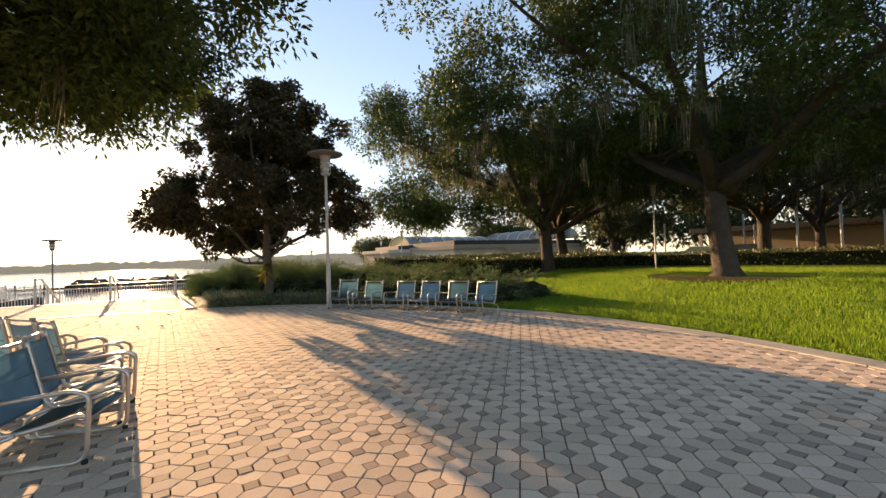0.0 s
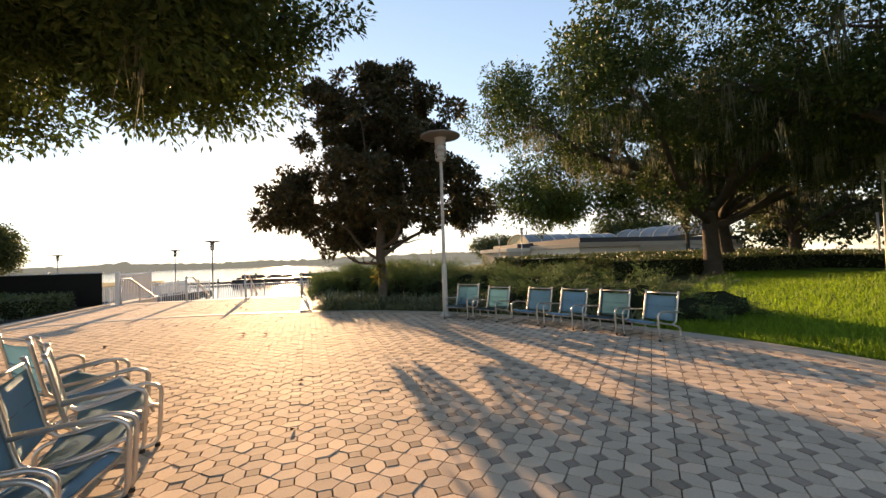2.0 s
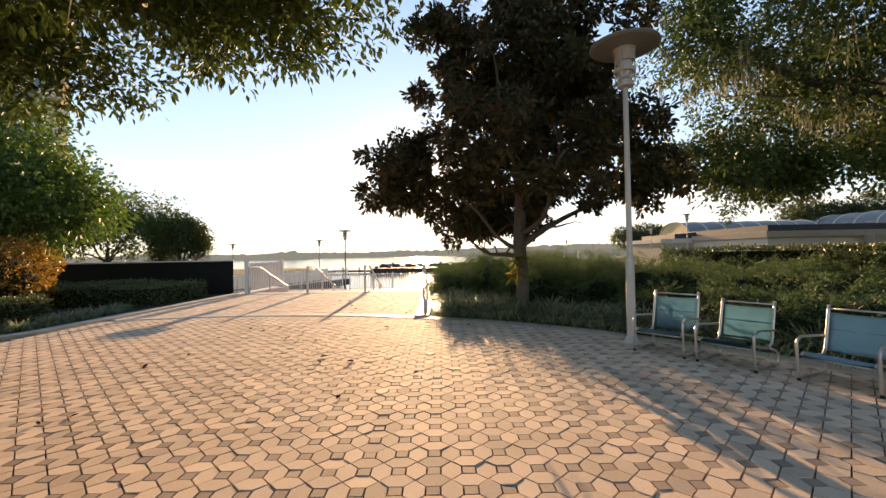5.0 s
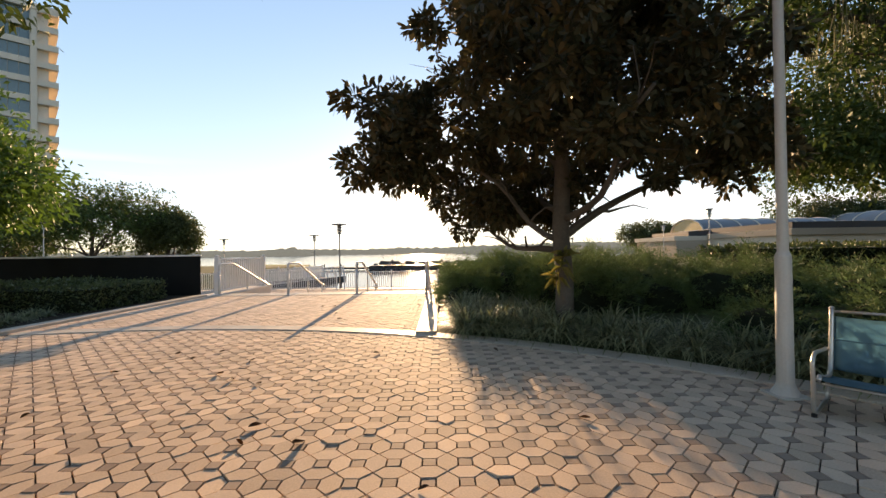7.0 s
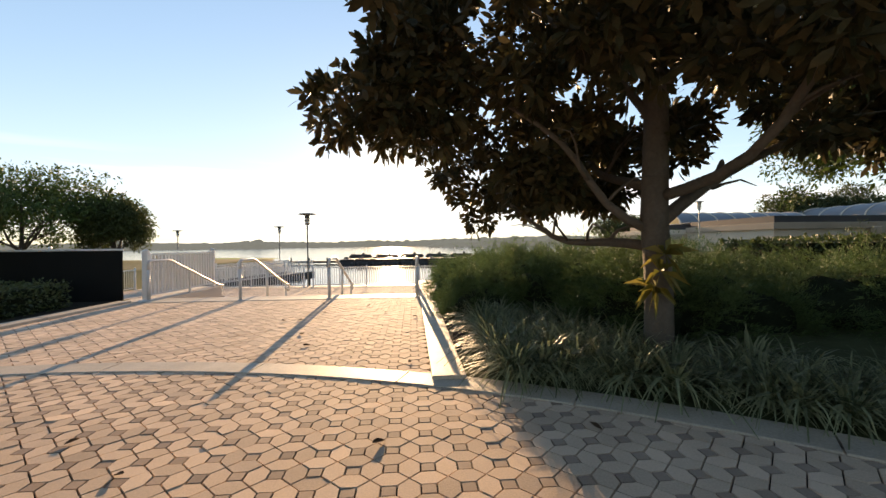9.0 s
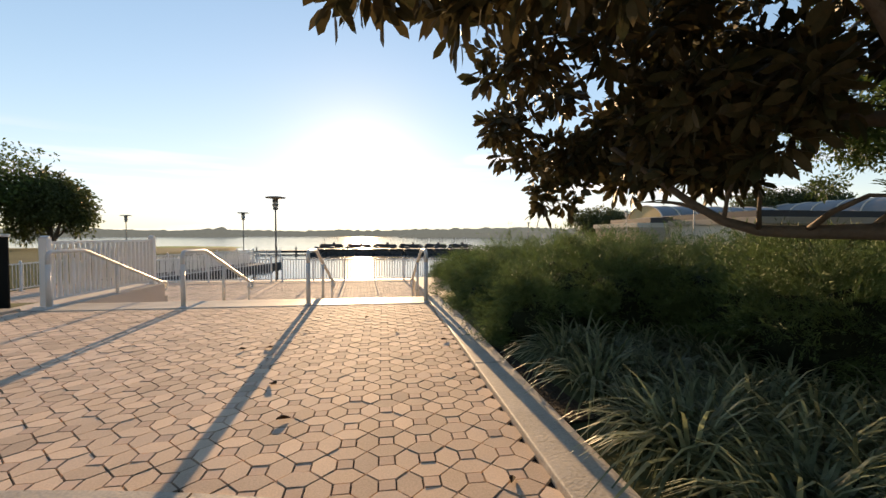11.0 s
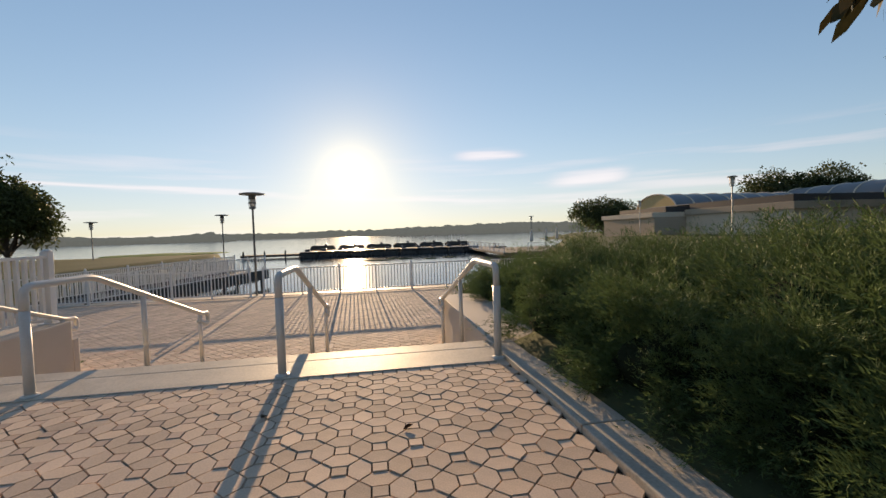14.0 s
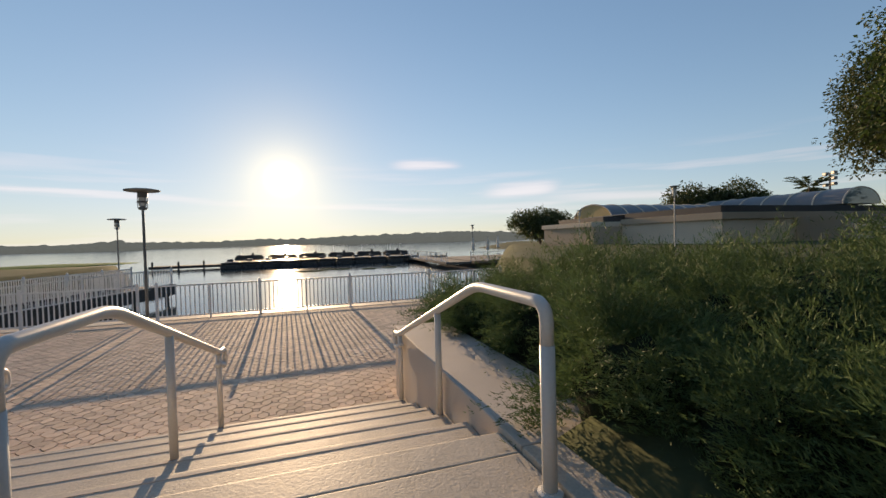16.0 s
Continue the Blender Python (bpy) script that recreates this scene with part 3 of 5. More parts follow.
# gangway down to the water with a fence on each side
gang = empty("gangway", (-11.2, 35.2, -0.95), math.degrees(math.atan2(12.4, 3.3)))
part("deck", boxed(0, 13, -1.1, 1.1, -0.08, 0.0, 0.01), M_WOOD, gang)
# Dark boards stand in for the shade along the deck's underside.
for s in (-1.1, 1.1):
    part("shade_board", boxed(0, 13, s - 0.03, s + 0.03, -0.5, 0.10, 0.01), M_DOCK, gang)
for x in (0.5, 4.5, 8.5, 12.5):
    for s in (-0.9, 0.9):
        part("pile", tube(bmesh.new(), [(x, s, -2.0), (x, s, -0.08)], 0.11, 10), M_DOCK, gang, smooth=True)
tagged(gang, "weathered wooden gangway over the water, sides dark for shade", "gangway")
picket_fence((-12.25, 35.6), (-8.95, 47.6), -0.93, 1.05, 0.10, 2.0, "white picket fence along the gangway", joined=True, pick=0.03)
picket_fence((-10.1, 35.3), (-6.9, 47.2), -0.93, 1.0, 0.13, 2.0, "white picket fence along the gangway", joined=True)
picket_fence((-34, 52.5), (-9.5, 51.2), -1.35, 1.05, 0.14, 2.4, "white picket fence of the far boardwalk", joined=True, pick=0.025)
boardwalk = empty("boardwalk", (-34, 53.6, -1.45), -3)
part("deck", boxed(0, 25, -1.1, 1.1, -0.12, 0.06, 0.01), M_WOOD, boardwalk)
for x in range(1, 25, 4):
    part("pile", tube(bmesh.new(), [(x, 0, -1.5), (x, 0, -0.12)], 0.13, 10), M_DOCK, boardwalk, smooth=True)
tagged(boardwalk, "low wooden boardwalk at the marshy edge", "boardwalk")

# black screened fence with a white top rail
screen = empty("screen_fence", (-5.2, 22.2, 0))
part("screen", boxed(-21, -0.08, -0.02, 0.02, 0.02, 1.20, 0.004), M_SCREEN, screen, "black fabric screen")
part("top_rail", boxed(-21, -0.06, -0.035, 0.035, 1.20, 1.245, 0.01), M_WHITE, screen)
for x in np.arange(-20.5, -0.2, 2.35):
    part("post", tube(bmesh.new(), [(x, 0.05, -0.1), (x, 0.05, 1.27)], 0.03, 10), M_WHITE, screen, smooth=True)
    part("post_cap", lathe(bmesh.new(), [(0.03, 1.262), (0.042, 1.275), (0.036, 1.30), (0.012, 1.315)], 10, (x, 0.05, 0)), M_WHITE, screen)
tagged(screen, "black fabric screen fence under a white rail", "fence")

# ---- lamp posts ----
def lamp_post(at, height, mat, label, sleeve=True, cap_r=0.47):
    p = empty("street_lamp", at)
    if sleeve:
        part("sleeve", lathe(bmesh.new(), [(0.105, 0), (0.105, 0.018), (0.072, 0.075), (0.062, 0.11), (0.058, 1.10), (0.058, 1.15), (0.042, 1.19)], 20), mat, p, smooth=False)
        part("base_plate", boxed(-0.12, 0.12, -0.12, 0.12, -0.01, 0.014, 0.005), mat, p)
    part("pole", lathe(bmesh.new(), [(0.042, 0.0), (0.040, 1.3), (0.036, height - 0.62)], 18), mat, p, smooth=False)
    h = height
    part("collar", lathe(bmesh.new(), [(0.05, h - 0.62), (0.11, h - 0.60), (0.11, h - 0.54), (0.07, h - 0.52), (0.07, h - 0.50)], 18), mat, p)
    part("lantern", lathe(bmesh.new(), [(0.085, h - 0.50), (0.10, h - 0.48), (0.10, h - 0.26), (0.085, h - 0.24)], 18), M_BULB, p, "frosted glass lantern")
    for k in range(4):
        q = radians(45 + 90 * k)
        c, s = 0.135 * math.cos(q), 0.135 * math.sin(q)
        part("rod", tube(bmesh.new(), [(c, s, h - 0.57), (c, s, h - 0.06)], 0.010, 6), mat, p)
    part("band", lathe(bmesh.new(), [(0.125, h - 0.40), (0.145, h - 0.40), (0.145, h - 0.35), (0.125, h - 0.35)], 18), mat, p)
    part("neck", lathe(bmesh.new(), [(0.13, h - 0.24), (0.13, h - 0.10), (0.16, h - 0.06)], 18), mat, p)
    part("cap", lathe(bmesh.new(), [(0.10, h - 0.075), (cap_r * 0.93, h - 0.055), (cap_r, h - 0.03), (cap_r * 0.985, h - 0.012), (cap_r * 0.6, h + 0.022), (0.05, h + 0.035)], 40), M_CAP, p, "dark disc-shaped lamp cap", smooth=False)
    return tagged(p, label, "street lamp", "lamp posts")


lamp_post((4.90, 13.06, 0.0), 4.20, M_POLE, "pale grey lamp post with a wide disc cap")
# Lakeside posts take the dark copy, their backlit side painted in.
lamp_post((-4.2, 34.95, TERRACE), 3.98, M_POLE_BACKLIT, "slim lamp post at the terrace fence, coloured dark as backlit", sleeve=False)
lamp_post((-10.4, 50.0, -1.45), 4.5, M_POLE_BACKLIT, "slim lamp post beside the gangway, coloured dark as backlit", sleeve=False)
lamp_post((-22.2, 55.6, -1.40), 4.4, M_POLE_BACKLIT, "slim lamp post on the boardwalk, coloured dark as backlit", sleeve=False)
lamp_post((21.8, 13.16, 0.28), 4.35, M_POLE, "grey lamp post standing on the lawn", sleeve=False, cap_r=0.3)
lamp_post((21.6, 39.5, -0.1), 4.2, M_POLE, "grey lamp post before the low building", sleeve=False, cap_r=0.28)
lamp_post((27.5, 56.6, 0.0), 3.9, M_POLE, "grey lamp post before the low building", sleeve=False, cap_r=0.28)
lamp_post((-33, 46, -0.1), 4.4, M_POLE, "grey lamp post behind the black fence", sleeve=False, cap_r=0.3)

# ---- sling chairs ----
def sling_chair():
    c = empty("patio_chair")
    prof = [(-0.27, 0.29), (-0.22, 0.31), (-0.08, 0.27), (0.08, 0.24), (0.17, 0.235), (0.225, 0.28), (0.25, 0.36), (0.285, 0.53), (0.325, 0.715), (0.34, 0.775)]
    for s in (-1, 1):
        x = 0.30 * s
        side = rounded([(x, 0.20, 0.012), (x, -0.27, 0.012), (x, -0.29, 0.44), (x, -0.20, 0.485), (x, 0.262, 0.44)], 0.085, 5)
        part("arm_frame", tube(bmesh.new(), side, 0.0145, 10), M_ALU, c, smooth=True)
        part("rear_leg", tube(bmesh.new(), rounded([(x, 0.10, 0.235), (x, 0.30, 0.17), (x, 0.30, 0.012), (x, 0.18, 0.012)], 0.08, 5), 0.0145, 10), M_ALU, c, smooth=True)
        xr = 0.272 * s
        rail_pts = [(xr, y, z) for y, z in prof]
        part("sling_rail", tube(bmesh.new(), rail_pts, 0.016, 10), M_ALU, c, smooth=True)
        part("cap_knob", lathe(bmesh.new(), [(0.018, 0), (0.021, 0.008), (0.012, 0.02)], 10, (xr, 0.342, 0.775)), M_ALU, c)
        part("foot", lathe(bmesh.new(), [(0.018, -0.004), (0.018, 0.02), (0.014, 0.024)], 10, (x, -0.26, 0.002)), M_TYRE, c)
    for y, z in ((-0.24, 0.26), (0.25, 0.30), (0.338, 0.755)):
        part("cross_bar", tube(bmesh.new(), [(-0.272, y, z), (0.272, y, z)], 0.011, 8), M_ALU, c, smooth=True)

    def cloth(name, i0, i1, mat, puff=0.02):
        bm = bmesh.new()
        pts = []
        for (y0, z0), (y1, z1) in zip(prof[i0:i1], prof[i0 + 1:i1 + 1]):
            for k in range(4):
                t = k / 4
                pts.append((y0 + (y1 - y0) * t, z0 + (z1 - z0) * t))
        pts.append(prof[i1])
        rows = []
        for j, (y, z) in enumerate(pts):
            row = []
            for i in range(9):
                u = i / 8 * 2 - 1
                sag = 0.018 * (1 - u * u)
                q = puff * (0.5 + 0.5 * math.cos(2 * math.pi * j / max(1, len(pts) - 1) * 2 + math.pi)) * (1 - u ** 4)
                row.append(bm.verts.new((0.262 * u, y + (sag - q) * 0.5, z - sag * 0.7 + q * 0.8)))
            rows.append(row)
        for a, b in zip(rows, rows[1:]):
            for k in range(8):
                bm.faces.new((a[k], a[k + 1], b[k + 1], b[k]))
        bmesh.ops.solidify(bm, geom=bm.faces[:], thickness=0.012)
        return part(name, bm, mat, c, smooth=True)

    cloth("seat", 0, 4, M_SLING)
    cloth("backrest", 5, 8, M_SLING)
    bm = bmesh.new()
    tube(bm, [(-0.255, 0.284, 0.52), (0, 0.292, 0.517), (0.255, 0.284, 0.52)], 0.006, 6)
    part("seam", bm, M_SEAM, c)
    return c


chair = sling_chair()
tagged(chair, "low sling chair, blue fabric on aluminium tube frame", "chair", "chairs at the plaza edge")
rngc = random.Random(4)


LOW = Matrix.Diagonal((0.98, 0.98, 0.93, 1))


def at_ring(radius, angle, turn):
    q = radians(angle)
    return pose(CX + radius * math.cos(q), CY + radius * math.sin(q), 0.004, 0, 0, angle + turn)


chair.matrix_basis = at_ring(9.42, 39.1, -90) @ LOW
for ang in (34.5, 28.8, 24.3, 19.8, 15.2):
    copy_thing(chair, at_ring(9.42 + rngc.uniform(-0.05, 0.05), ang, -90 + rngc.uniform(-4, 4)) @ LOW)
for ang in (-15.0, -2.0, 10.0, 22.0, 34.0, 46.0):
    ob = copy_thing(chair, at_ring(2.88 + rngc.uniform(-0.05, 0.05), ang, 90 + rngc.uniform(-4, 4)) @ Matrix.Diagonal((1.0, 1.0, 1.03, 1)))
    tagged(ob, "low sling chair, blue fabric, in the ring round the oak", "chair", "chairs round the plaza tree")

# ---- trees ----
def tree(name, seed, base, trunk, limbs, blobs, clusters, per, spread, leaf, mat, bark, label, gap=0.55, gap_scale=1.0, shell=0.5, flare=1.5, droop=0.15, broad=False):
    """trunk: list of (x, y, z, radius); limbs: list of (start, end, r0, r1, sag). Places are relative to the base."""
    t = empty(name, base)
    pts = [(0, 0, -0.3, trunk[0][3] * flare)] + [(0, 0, 0.0, trunk[0][3] * flare)] + [q for q in trunk]
    part("trunk", tube(bmesh.new(), [q[:3] for q in pts], [q[3] for q in pts], 14), bark, t, smooth=True)
    rng = np.random.default_rng(seed)
    for a, b, r0, r1, sag in limbs:
        pl = limb_points(rng, a, b, 9, sag, 0.8)
        bm = tube(bmesh.new(), pl, [r0 + (r1 - r0) * i / 8 for i in range(9)], 9)
        wood = part("limb", bm, bark, t, smooth=True)
        for k in range(6):
            i = rng.integers(2, 8)
            o = np.array(pl[i])
            L = np.linalg.norm(np.array(b) - np.array(a)) * rng.uniform(0.25, 0.45)
            d = unit(rng.normal(size=(1, 3)))[0]
            d[2] = abs(d[2]) * 0.7
            e = o + d * L
            rr = (r0 + (r1 - r0) * i / 8) * 0.5
            part("branch", tube(bmesh.new(), limb_points(rng, o, e, 5, 0.1, 0.8), [rr + (rr * 0.15 - rr) * j / 4 for j in range(5)], 6), bark, wood, smooth=True)
    crown("crown", seed, blobs, clusters, per, spread, leaf[0], leaf[1], mat, t, shell, gap, gap_scale, droop, 1.0, broad)
    return tagged(t, label, "tree")


def moss(parent_at, seed, points, n, lo, hi):
    """Hanging grey-green strands in loose bunches."""
    rng = np.random.default_rng(seed)
    pts = np.array(points)
    c = pts[rng.integers(0, len(pts), n)] + rng.normal(size=(n, 3)) * np.array([0.9, 0.9, 0.25])
    k = 14
    base = np.repeat(c, k, axis=0) + rng.normal(size=(n * k, 3)) * np.array([0.10, 0.10, 0.12])
    L = np.repeat(rng.uniform(lo, hi, n), k)
    d = rng.normal(size=(n * k, 3)) * 0.10 + np.array([0, 0, -1.0])
    d = unit(d) * L[:, None]
    v, f = blade_arrays(rng, base, d, 1.0, 0.035)
    v = v.reshape(-1, 3, 3)
    v[:, 2] = (v[:, 0] + v[:, 1]) / 2 + d * rng.uniform(0.5, 1.1, n * k)[:, None]
    ob = np_mesh("spanish_moss", v.reshape(-1, 3), f, M_MOSS)
    ob.matrix_basis = pose(*parent_at)
    return tagged(ob, "grey-green Spanish moss hanging from oak limbs", "moss", kind="stuff")


# magnolia beside the walkway
mag_blobs = [(0.1, 0.0, 2.95, 2.9, 2.8, 0.75), (0.3, 0.0, 3.6, 2.6, 2.6, 0.9), (0.2, 0.0, 4.5, 2.1, 2.1, 1.0), (0.0, 0.0, 5.4, 2.0, 1.9, 1.0), (0.15, 0.0, 6.2, 1.4, 1.3, 0.7), (0.2, 0.0, 6.7, 0.7, 0.7, 0.35),
             (-1.6, 0.0, 5.9, 0.6, 0.7, 0.45), (-2.55, 0.3, 2.9, 0.85, 0.9, 0.55), (-2.4, 0.6, 3.6, 0.6, 0.8, 0.45), (2.9, 0.2, 2.95, 0.8, 0.9, 0.55), (2.4, 0.1, 4.0, 0.6, 0.8, 0.5),
             (-0.9, 1.2, 2.05, 0.7, 0.8, 0.35), (-2.8, 0.3, 2.55, 0.55, 0.6, 0.42), (-1.6, 2.55, 2.15, 0.5, 0.5, 0.42), (-1.2, 1.6, 2.0, 0.6, 0.7, 0.35), (-1.0, 2.4, 2.1, 0.7, 0.6, 0.45), (-0.3, 2.6, 2.2, 0.8, 0.7, 0.55), (0.5, 2.8, 2.4, 0.9, 0.7, 0.6)]
magnolia = tree("magnolia_tree", 11, (3.95, 16.0, 0.0),
                [(0, 0, 0.15, 0.145), (0.02, 0.02, 0.8, 0.13), (-0.04, 0.0, 1.5, 0.13), (0.02, 0.05, 2.4, 0.12), (-0.05, 0, 3.6, 0.09), (0.05, 0, 5.2, 0.05), (0.1, 0, 6.6, 0.02)],
                [((-0.02, 0, 1.42), (2.6, 0.2, 2.5), 0.075, 0.02, 0.08), ((-0.02, 0, 1.2), (-1.3, 1.6, 1.95), 0.06, 0.018, -0.12), ((-0.03, 0, 1.35), (-1.7, 0.1, 2.75), 0.05, 0.015, -0.05), ((0, 0, 1.7), (0.3, -2.2, 2.9), 0.06, 0.02, 0),
                 ((0, 0, 1.8), (-0.4, 2.3, 2.9), 0.06, 0.02, 0), ((0, 0, 2.4), (-1.9, 0.6, 4.4), 0.05, 0.015, 0.1), ((0, 0, 2.6), (1.9, -0.6, 4.6), 0.05, 0.015, 0.1), ((0, 0, 3.2), (-0.9, -0.9, 5.6), 0.04, 0.012, 0.1)],
                lobed(12, mag_blobs + mag_blobs[2:6] + mag_blobs[6:], 360, 0.18, 0.40), 7800, 10, 0.07, (0.15, 0.060), M_MAG, M_BARKM, "dense dark magnolia with a short forked trunk", gap=0.555, gap_scale=3.2, shell=0.25, flare=1.25, droop=0.1, broad=True)


def bromeliad(at):
    b = empty("bromeliad", at)
    rng = np.random.default_rng(5)
    for k in range(3):
        n = 16
        base = np.zeros((n, 3)) + np.array([0.03 * k, -0.04 * k, 0.16 * k])
        d = unit(rng.normal(size=(n, 3)) + np.array([-0.4, -0.8, 0.45]))
        v, f = leaf_arrays(rng, base, d, 0.30, 0.05, 0.3)
        np_mesh("leaf_rosette", v, f, M_BROM, b)
    return tagged(b, "yellow-green bromeliad growing on the magnolia trunk", "plant")


bromeliad((3.83, 15.85, 0.82)).scale = (0.9, 0.9, 1.0)


def blossom(at, seed, mat):
    b = empty("magnolia_flower", at)
    rng = np.random.default_rng(seed)
    for k in range(8):
        q = 2 * math.pi * k / 8
        bm = bmesh.new()
        rows = []
        for j in range(5):
            t = j / 4
            w = 0.034 * math.sin(math.pi * (0.12 + 0.74 * t))
            r, z = 0.012 + 0.052 * math.sin(t * 2.3 + 0.25 * (k % 2)), 0.07 * t ** 1.4
            rows.append([bm.verts.new((r * math.cos(q) - u * w * math.sin(q), r * math.sin(q) + u * w * math.cos(q), z - 0.02 * abs(u) + rng.uniform(-0.004, 0.004))) for u in (-1, 0, 1)])
        for a, c in zip(rows, rows[1:]):
            for i in range(2):
                bm.faces.new((a[i], a[i + 1], c[i + 1], c[i]))
        part("petal", bm, mat, b, smooth=True)
    part("cone", lathe(bmesh.new(), [(0.012, -0.02), (0.025, 0.01), (0.012, 0.06)], 8), M_BARKM, b)
    return tagged(b, "fading cream and brown magnolia flower", "flower", "magnolia flowers")


blossom((1.30, 16.1, 2.50), 1, M_PETAL)
blossom((2.75, 17.1, 1.97), 2, M_CREAM)

# live oaks on the lawn
def oak(seed, base, r, spread, zlow, ztop, clusters, leaf, mat, label, lean=(0, 0), gap=0.54, per=9, limbs_n=9, cl_spread=0.24, hang=150, lobes=210, extra=(), masses=None, dense=()):
    rng = np.random.default_rng(seed)
    fork = 2.3 + rng.uniform(-0.2, 0.4)
    trunk = [(0, 0, 0.25, r), (lean[0] * 0.3, lean[1] * 0.3, 1.2, r * 0.85), (lean[0] * 0.6, lean[1] * 0.6, fork, r * 0.8), (lean[0], lean[1], fork + 2.2, r * 0.55), (lean[0] * 1.2, lean[1] * 1.2, ztop * 0.8, r * 0.15)]
    limbs, blobs, ends = [], [], []
    for k in range(limbs_n):
        q = 2 * math.pi * (k + rng.uniform(-0.25, 0.25)) / limbs_n
        reach = spread * rng.uniform(0.62, 0.92)
        zz = zlow + 0.6 + (ztop - zlow) * rng.uniform(0.05, 0.6)
        e = (reach * math.cos(q), reach * math.sin(q), zz)
        s = (lean[0] * 0.6, lean[1] * 0.6, fork - 0.3 + rng.uniform(0, 1.2))
        limbs.append((s, e, r * rng.uniform(0.42, 0.6), r * 0.10, rng.uniform(0.1, 0.7)))
        for t in (0.55, 0.85, 1.0):
            w = spread * rng.uniform(0.22, 0.34)
            blobs.append((e[0] * t + rng.normal() * 0.5, e[1] * t + rng.normal() * 0.5, s[2] + (zz - s[2]) * t + rng.uniform(0.2, 0.9), w, w, w * rng.uniform(0.40, 0.6)))
            ends.append((e[0] * t, e[1] * t, s[2] + (zz - s[2]) * t))
    for k in range(6):
        q = 2 * math.pi * k / 6
        w = spread * 0.36
        blobs.append((spread * 0.42 * math.cos(q), spread * 0.42 * math.sin(q), ztop - w * 0.55, w, w, w * 0.55))
    blobs.append((0, 0, ztop - spread * 0.1, spread * 0.4, spread * 0.4, spread * 0.2))
    blobs = list(masses) if masses else blobs + list(extra)
    blobs = lobed(seed + 7, blobs, lobes, spread * 0.065, spread * 0.13, 0.7)
    if dense:
        blobs += lobed(seed + 9, dense, 130, 0.4, 0.7)
    t = tree("live_oak", seed, base, trunk, limbs, blobs, clusters, per, cl_spread, leaf, mat, M_BARK, label, gap=gap, gap_scale=0.6, shell=0.4)
    if hang:
        moss(base, seed + 100, ends, hang, 0.4, 1.25)
    return t


oak(21, (16.75, 8.06, 0.25), 0.40, 9.8, 4.0, 10.8, 13500, (0.145, 0.078), M_OAK, "broad live oak on the lawn in a mulch ring", lean=(-0.3, 0.3))
oak(22, (17.93, 16.8, 0.25), 0.36, 8.6, 3.6, 10.6, 15500, (0.145, 0.078), M_OAK, "spreading live oak hung with moss behind the shrubs", lean=(-0.2, 0),
    extra=[(-6.8, 2.0, 3.2, 1.8, 1.8, 0.9), (-4.8, 3.0, 3.4, 2.0, 2.0, 1.0), (-7.6, 0.8, 6.2, 2.0, 2.0, 1.4), (-6.5, -1.5, 5.0, 2.0, 2.0, 1.2), (-8.0, 2.4, 7.6, 1.6, 1.6, 1.2), (-7.2, 1.2, 3.6, 1.9, 1.9, 1.0), (-5.6, 4.4, 3.6, 1.9, 1.9, 1.1)], lobes=280,
    hang=260,
    dense=[(-2.2, 9.3, 5.4, 1.1, 1.3, 1.5), (-1.8, 9.2, 3.8, 1.0, 1.3, 1.3), (-1.3, 8.0, 5.8, 1.4, 1.5, 1.6), (-7.2, 1.2, 2.9, 1.4, 1.4, 0.6), (-5.8, 0.0, 3.0, 1.4, 1.4, 0.6), (-4.2, -1.2, 2.9, 1.4, 1.4, 0.6), (-8.2, 2.6, 3.5, 1.2, 1.2, 0.8)])
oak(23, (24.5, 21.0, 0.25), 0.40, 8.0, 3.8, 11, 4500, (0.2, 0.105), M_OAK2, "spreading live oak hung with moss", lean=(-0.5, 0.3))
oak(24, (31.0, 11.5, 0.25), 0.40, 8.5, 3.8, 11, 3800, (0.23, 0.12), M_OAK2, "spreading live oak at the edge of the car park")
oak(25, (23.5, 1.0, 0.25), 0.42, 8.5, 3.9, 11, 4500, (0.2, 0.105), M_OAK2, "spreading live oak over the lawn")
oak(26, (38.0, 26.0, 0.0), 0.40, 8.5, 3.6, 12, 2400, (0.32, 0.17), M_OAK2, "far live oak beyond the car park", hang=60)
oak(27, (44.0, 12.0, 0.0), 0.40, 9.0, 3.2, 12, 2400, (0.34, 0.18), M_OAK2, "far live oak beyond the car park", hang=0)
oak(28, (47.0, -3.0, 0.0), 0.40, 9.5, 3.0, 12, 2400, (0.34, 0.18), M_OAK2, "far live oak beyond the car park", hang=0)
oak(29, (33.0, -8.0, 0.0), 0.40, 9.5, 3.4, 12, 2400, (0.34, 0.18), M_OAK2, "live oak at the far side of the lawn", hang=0)
